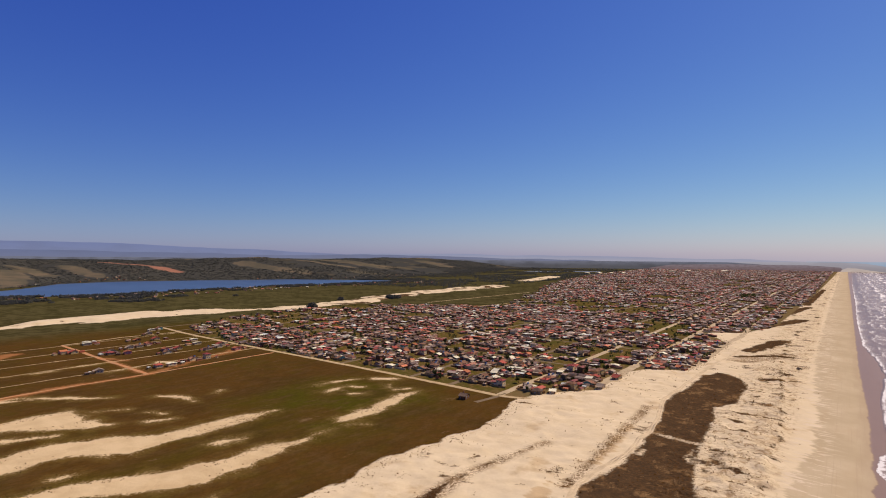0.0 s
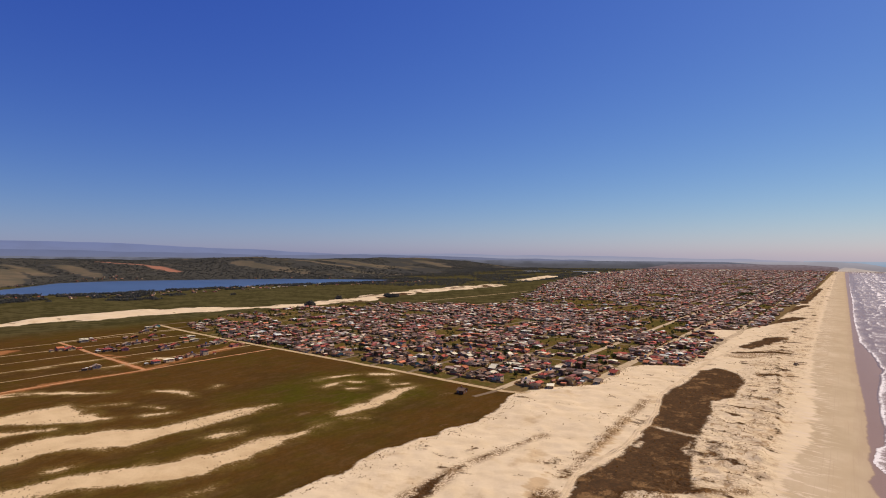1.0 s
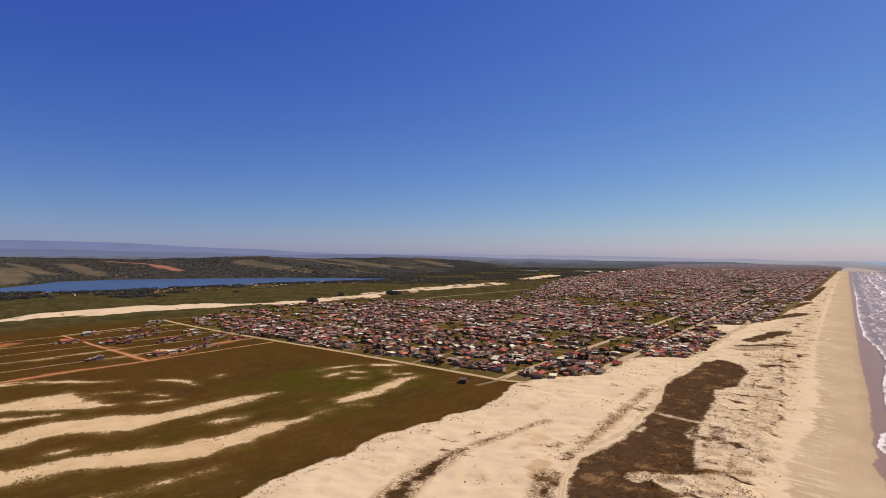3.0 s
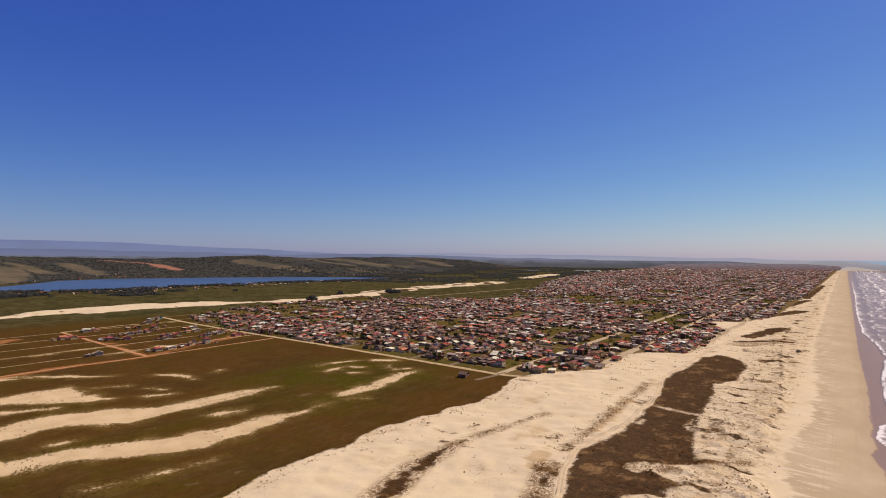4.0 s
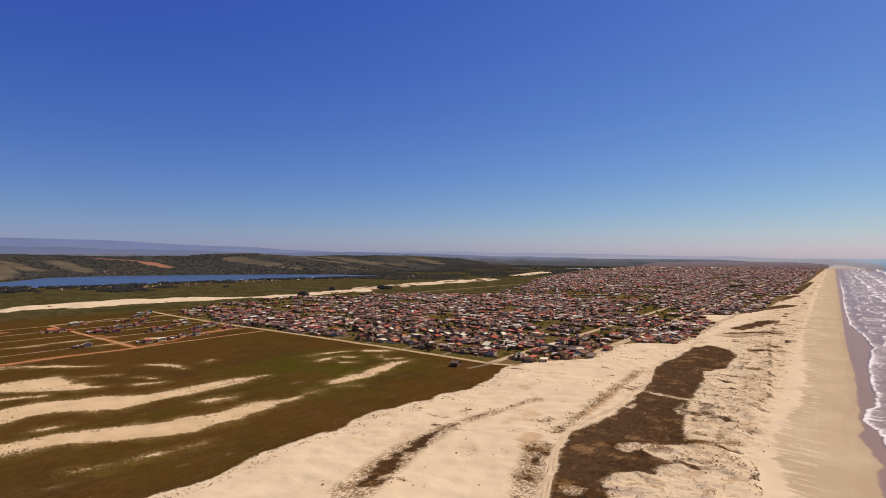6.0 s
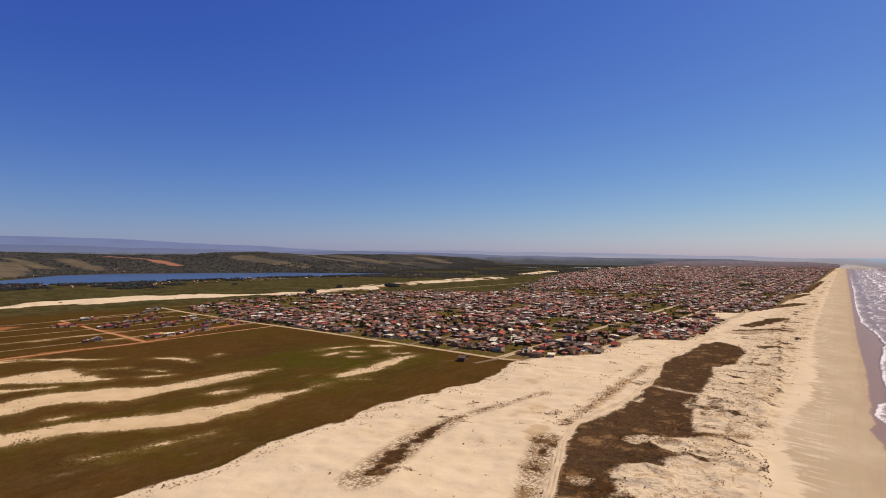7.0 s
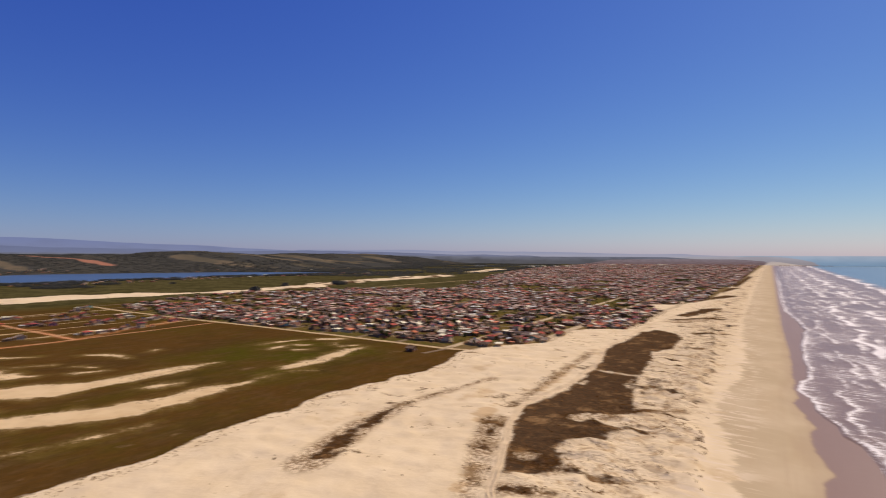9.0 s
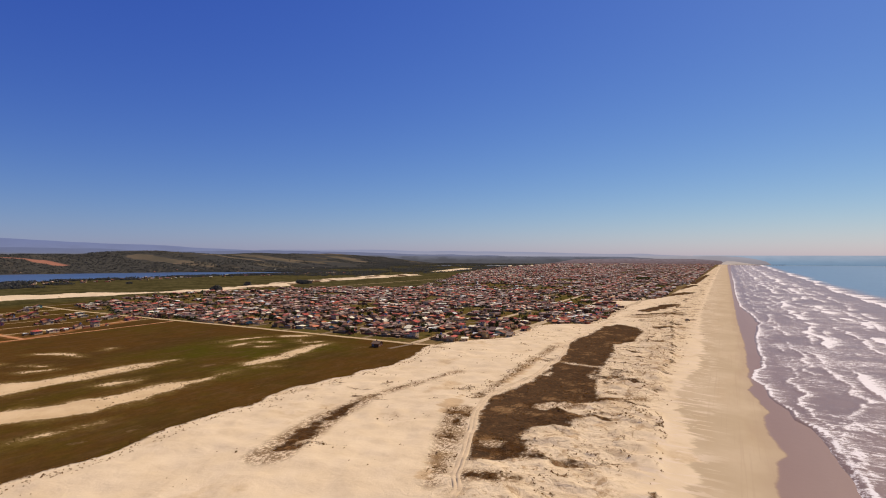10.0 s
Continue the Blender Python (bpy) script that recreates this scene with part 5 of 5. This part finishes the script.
def tree(height, width, seed, label):
    rnd = np.random.RandomState(seed)
    ob = tagged(new("tree"), label, "tree", "trees among the houses")
    g = Geo()

    def limb(p, q, r0, r1):
        p, q = Vector(p), Vector(q)
        d = (q - p).normalized()
        s = d.orthogonal().normalized()
        t = d.cross(s)
        ring = [(math.cos(k * math.pi / 3), math.sin(k * math.pi / 3)) for k in range(6)]
        g.add([tuple(p + (s * c + t * w) * r0) for c, w in ring] + [tuple(q + (s * c + t * w) * r1) for c, w in ring], [(k, (k + 1) % 6, 6 + (k + 1) % 6, 6 + k) for k in range(6)])

    fork = height * 0.35
    limb((0, 0, -0.3), (0.1, 0.05, fork), 0.05 * height / 2, 0.03 * height / 2)
    quads = []
    for k in range(9):
        a, r = rnd.uniform(0, 6.28), width * rnd.uniform(0.1, 0.62)
        c = np.array([r * math.cos(a), r * math.sin(a), height * rnd.uniform(0.45, 0.9)])
        limb((0.1, 0.05, fork), tuple(c), 0.02 * height / 2, 0.008 * height / 2)
        quads.append(clump_arrays(rnd, 60, width * rnd.uniform(0.28, 0.46), height * rnd.uniform(0.13, 0.22), 0.32) + c)
    part("trunk", g, BARK, ob)
    q = np.concatenate(quads).reshape(-1, 3)
    cr = new("crown", arrays_mesh("crown", q, np.arange(len(q)).reshape(-1, 4), LEAF))
    cr.parent = ob
    return ob


def scatter(name, places, sizes, heights, per, leaf, material, label, category, seed):
    """Many small bushes as one mesh of leaves."""
    rnd = np.random.RandomState(seed)
    forms = [clump_arrays(rnd, per, 1.0, 1.0, leaf) for _ in range(12)]
    pick = rnd.randint(0, 12, len(places))
    z = ground_z(places[:, 0], places[:, 1])
    out = np.empty((len(places), per, 4, 3), np.float32)
    for k in range(12):
        m = pick == k
        if not m.any():
            continue
        sc = np.stack([sizes[m], sizes[m], heights[m]], -1)[:, None, None, :]
        base = np.stack([places[m, 0], places[m, 1], z[m] + heights[m] * 0.45], -1)[:, None, None, :]
        out[m] = forms[k][None] * sc + base
    v = out.reshape(-1, 3)
    return tagged(new(name, arrays_mesh(name, v, np.arange(len(v)).reshape(-1, 4), material)), label, category, kind="stuff")


protos = [tree(5.5, 3.2, 1, "dark green broad-leaved tree in a yard"), tree(7.5, 3.6, 2, "tall dark green tree beside houses"), tree(4.0, 2.6, 3, "low bushy dark green garden tree")]
used = set()
rnd = np.random.RandomState(12)
for i in range(80):
    for _ in range(20):
        x, y = rnd.uniform(-530, -185), rnd.uniform(418, 590)
        if town_in(np.array([x]), np.array([y]))[0] > 4 and min(abs(x - s) for s in STREETS) > 5 and min((x - h[0]) ** 2 + (y - h[1]) ** 2 for h in near) > 30:
            break
    else:
        continue
    k = i % 3
    m = pose(x, y, 0, 0, 0, rnd.uniform(0, 360))
    if k not in used:
        protos[k].matrix_world = m
        used.add(k)
    else:
        s = rnd.uniform(0.7, 1.2)
        copy_thing(protos[k], m).scale = (s, s, s)

# trees deeper in the town
p = np.stack([rnd.uniform(-1300, -120, 9000), 405 + 3600 * rnd.uniform(0, 1, 9000) ** 1.5], -1)
ok = (town_in(p[:, 0], p[:, 1]) > 3) & ~((p[:, 0] > -530) & (p[:, 1] < 590)) & (np.min(np.abs(p[:, :1] - np.array(STREETS)[None]), 1) > 4.5)
p = p[ok][:6500]
h = rnd.uniform(1.3, 3.8, len(p))
scatter("town_trees", p, h * rnd.uniform(0.6, 1.1, len(p)), h, 20, 0.38, LEAF, "dark green garden trees between the houses", "trees", 3)

# a grove among the houses near the shore road
p = np.array([(-232, 1780)]) + rnd.normal(size=(80, 2)) * [12, 40]
h = rnd.uniform(2.5, 5.0, len(p))
scatter("town_grove", p, h * 1.1, h, 30, 0.42, LEAF, "dark grove of trees among the houses", "trees", 10)

# tufts and low scrub on the dunes
p = np.stack([rnd.uniform(-230, -18, 230000), 60 + 900 * rnd.uniform(0, 1, 230000) ** 1.3], -1)
d = scrub_in(p[:, 0], p[:, 1])
w = np.where(d > 0, 0.03 + 0.20 * np.exp(-np.maximum(d, 0) / 1.5), np.exp(d / 1.1) * 0.30)
edge = p[:, 0] - sand_west(p[:, 1])
w = np.where((edge > -2) & (edge < 10), np.maximum(w, 0.12), w) * (edge > -3)
w = np.maximum(w, 0.20 * (hummock(p[:, 0], p[:, 1]) > 0.72) * (p[:, 0] > -85) * (p[:, 0] < scarp_x(p[:, 1])) * (wavy(p[:, 0], p[:, 1], 30, 36, 2) > -0.1))
beside = np.maximum(capsule(p[:, 0], p[:, 1], -88, 164, -112, 236, 5, 9), capsule(p[:, 0], p[:, 1], -119, 262, -128, 445, 4, 5))
w = np.maximum(w, 0.30 * (beside > 0) * ease(wavy(p[:, 0], p[:, 1], 8, 38, 2), -0.1, 0.4))
w *= (np.abs(p[:, 0] - track_x(p[:, 1]) - 0.8) > 2.6)
p = p[rnd.uniform(0, 1, len(p)) < w][:34000]
s = rnd.uniform(0.18, 0.5, len(p)) * (0.7 + 0.8 * rnd.uniform(0, 1, len(p)) ** 3)
scatter("dune_scrub", p, s, s * rnd.uniform(0.5, 0.9, len(p)), 12, 0.5, SCRUB, "low brown and green scrub tufts on the sand", "scrub", 4)

# tufts along the bare streaks of the meadow
p = np.stack([rnd.uniform(-490, -255, 60000), rnd.uniform(85, 400, 60000)], -1)
d = streak_in(p[:, 0], p[:, 1])
p = p[(d > -8) & (d < 7) & (rnd.uniform(0, 1, len(p)) < 0.3 * ease(wavy(p[:, 0], p[:, 1], 22, 37, 3), -0.2, 0.6))][:2400]
s = rnd.uniform(0.15, 0.5, len(p))
scatter("meadow_tufts", p, s, s * rnd.uniform(0.6, 0.95, len(p)), 12, 0.5, SEDGE, "dark sedge tufts at the edges of bare sand", "tufts", 9)

# woods: the lake shore, the back dunes and the far hills
p = np.stack([rnd.uniform(-1820, -1380, 32000), rnd.uniform(250, 2000, 32000)], -1)
l = lake_in(p[:, 0], p[:, 1])
p = p[(l < -6) & (l > -170 - 130 * (p[:, 1] < 900) + 110 * wavy(p[:, 0], p[:, 1], 130, 95)) & (wavy(p[:, 0], p[:, 1], 60, 96, 4) > 0.3 - 0.5 * np.exp(l / 60) - 0.25 * (p[:, 1] < 800))][:8000]
h = rnd.uniform(1.8, 4.6, len(p))
scatter("lakeside_woods", p, h * rnd.uniform(0.8, 1.2, len(p)), h, 15, 0.45, WOODS, "dark woods along the lagoon shore", "woods", 5)
p = np.stack([rnd.uniform(-4200, -1800, 190000), rnd.uniform(200, 4200, 190000)], -1)
hi = hill_in(p[:, 0], p[:, 1])
p = p[(hi > -40) & (lake_in(p[:, 0], p[:, 1]) < -8) & ((wood_at(p[:, 0], p[:, 1]) > 0) & (plough_in(p[:, 0], p[:, 1]) < -5) | ((hi < 40) & (wavy(p[:, 0], p[:, 1], 90, 98) > -0.2)))][:23000]
h = rnd.uniform(1.8, 3.4, len(p))
scatter("hill_woods", p, h * rnd.uniform(1.3, 2.6, len(p)), h, 9, 0.5, WOODS, "dark eucalyptus woods on the far hills", "woods", 6)
p = np.stack([rnd.uniform(-2300, -1080, 30000), rnd.uniform(1500, 4300, 30000)], -1)
p = p[(wavy(p[:, 0], p[:, 1], 120, 99, 4) > -0.02) & (town_in(p[:, 0], p[:, 1]) < -10) & (sand_in(p[:, 0], p[:, 1]) < -12) & (lake_in(p[:, 0], p[:, 1]) < -8)][:7500]
h = rnd.uniform(2.0, 4.5, len(p))
scatter("plain_woods", p, h * rnd.uniform(0.9, 1.4, len(p)), h, 16, 0.45, WOODS, "dark thickets on the coastal plain", "woods", 7)
# thickets on the back dune
q = np.array([(-985, 1098), (-1045, 968), (-960, 806)])
p = np.concatenate([c + rnd.normal(size=(n, 2)) * s for c, n, s in zip(q, (90, 10, 22), ((5, 8), (2, 2), (4, 6)))])
h = rnd.uniform(3.5, 7.0, len(p))
scatter("dune_thicket", p, h * 0.9, h, 40, 0.4, WOODS, "dark round thickets on the back dune", "trees", 8)
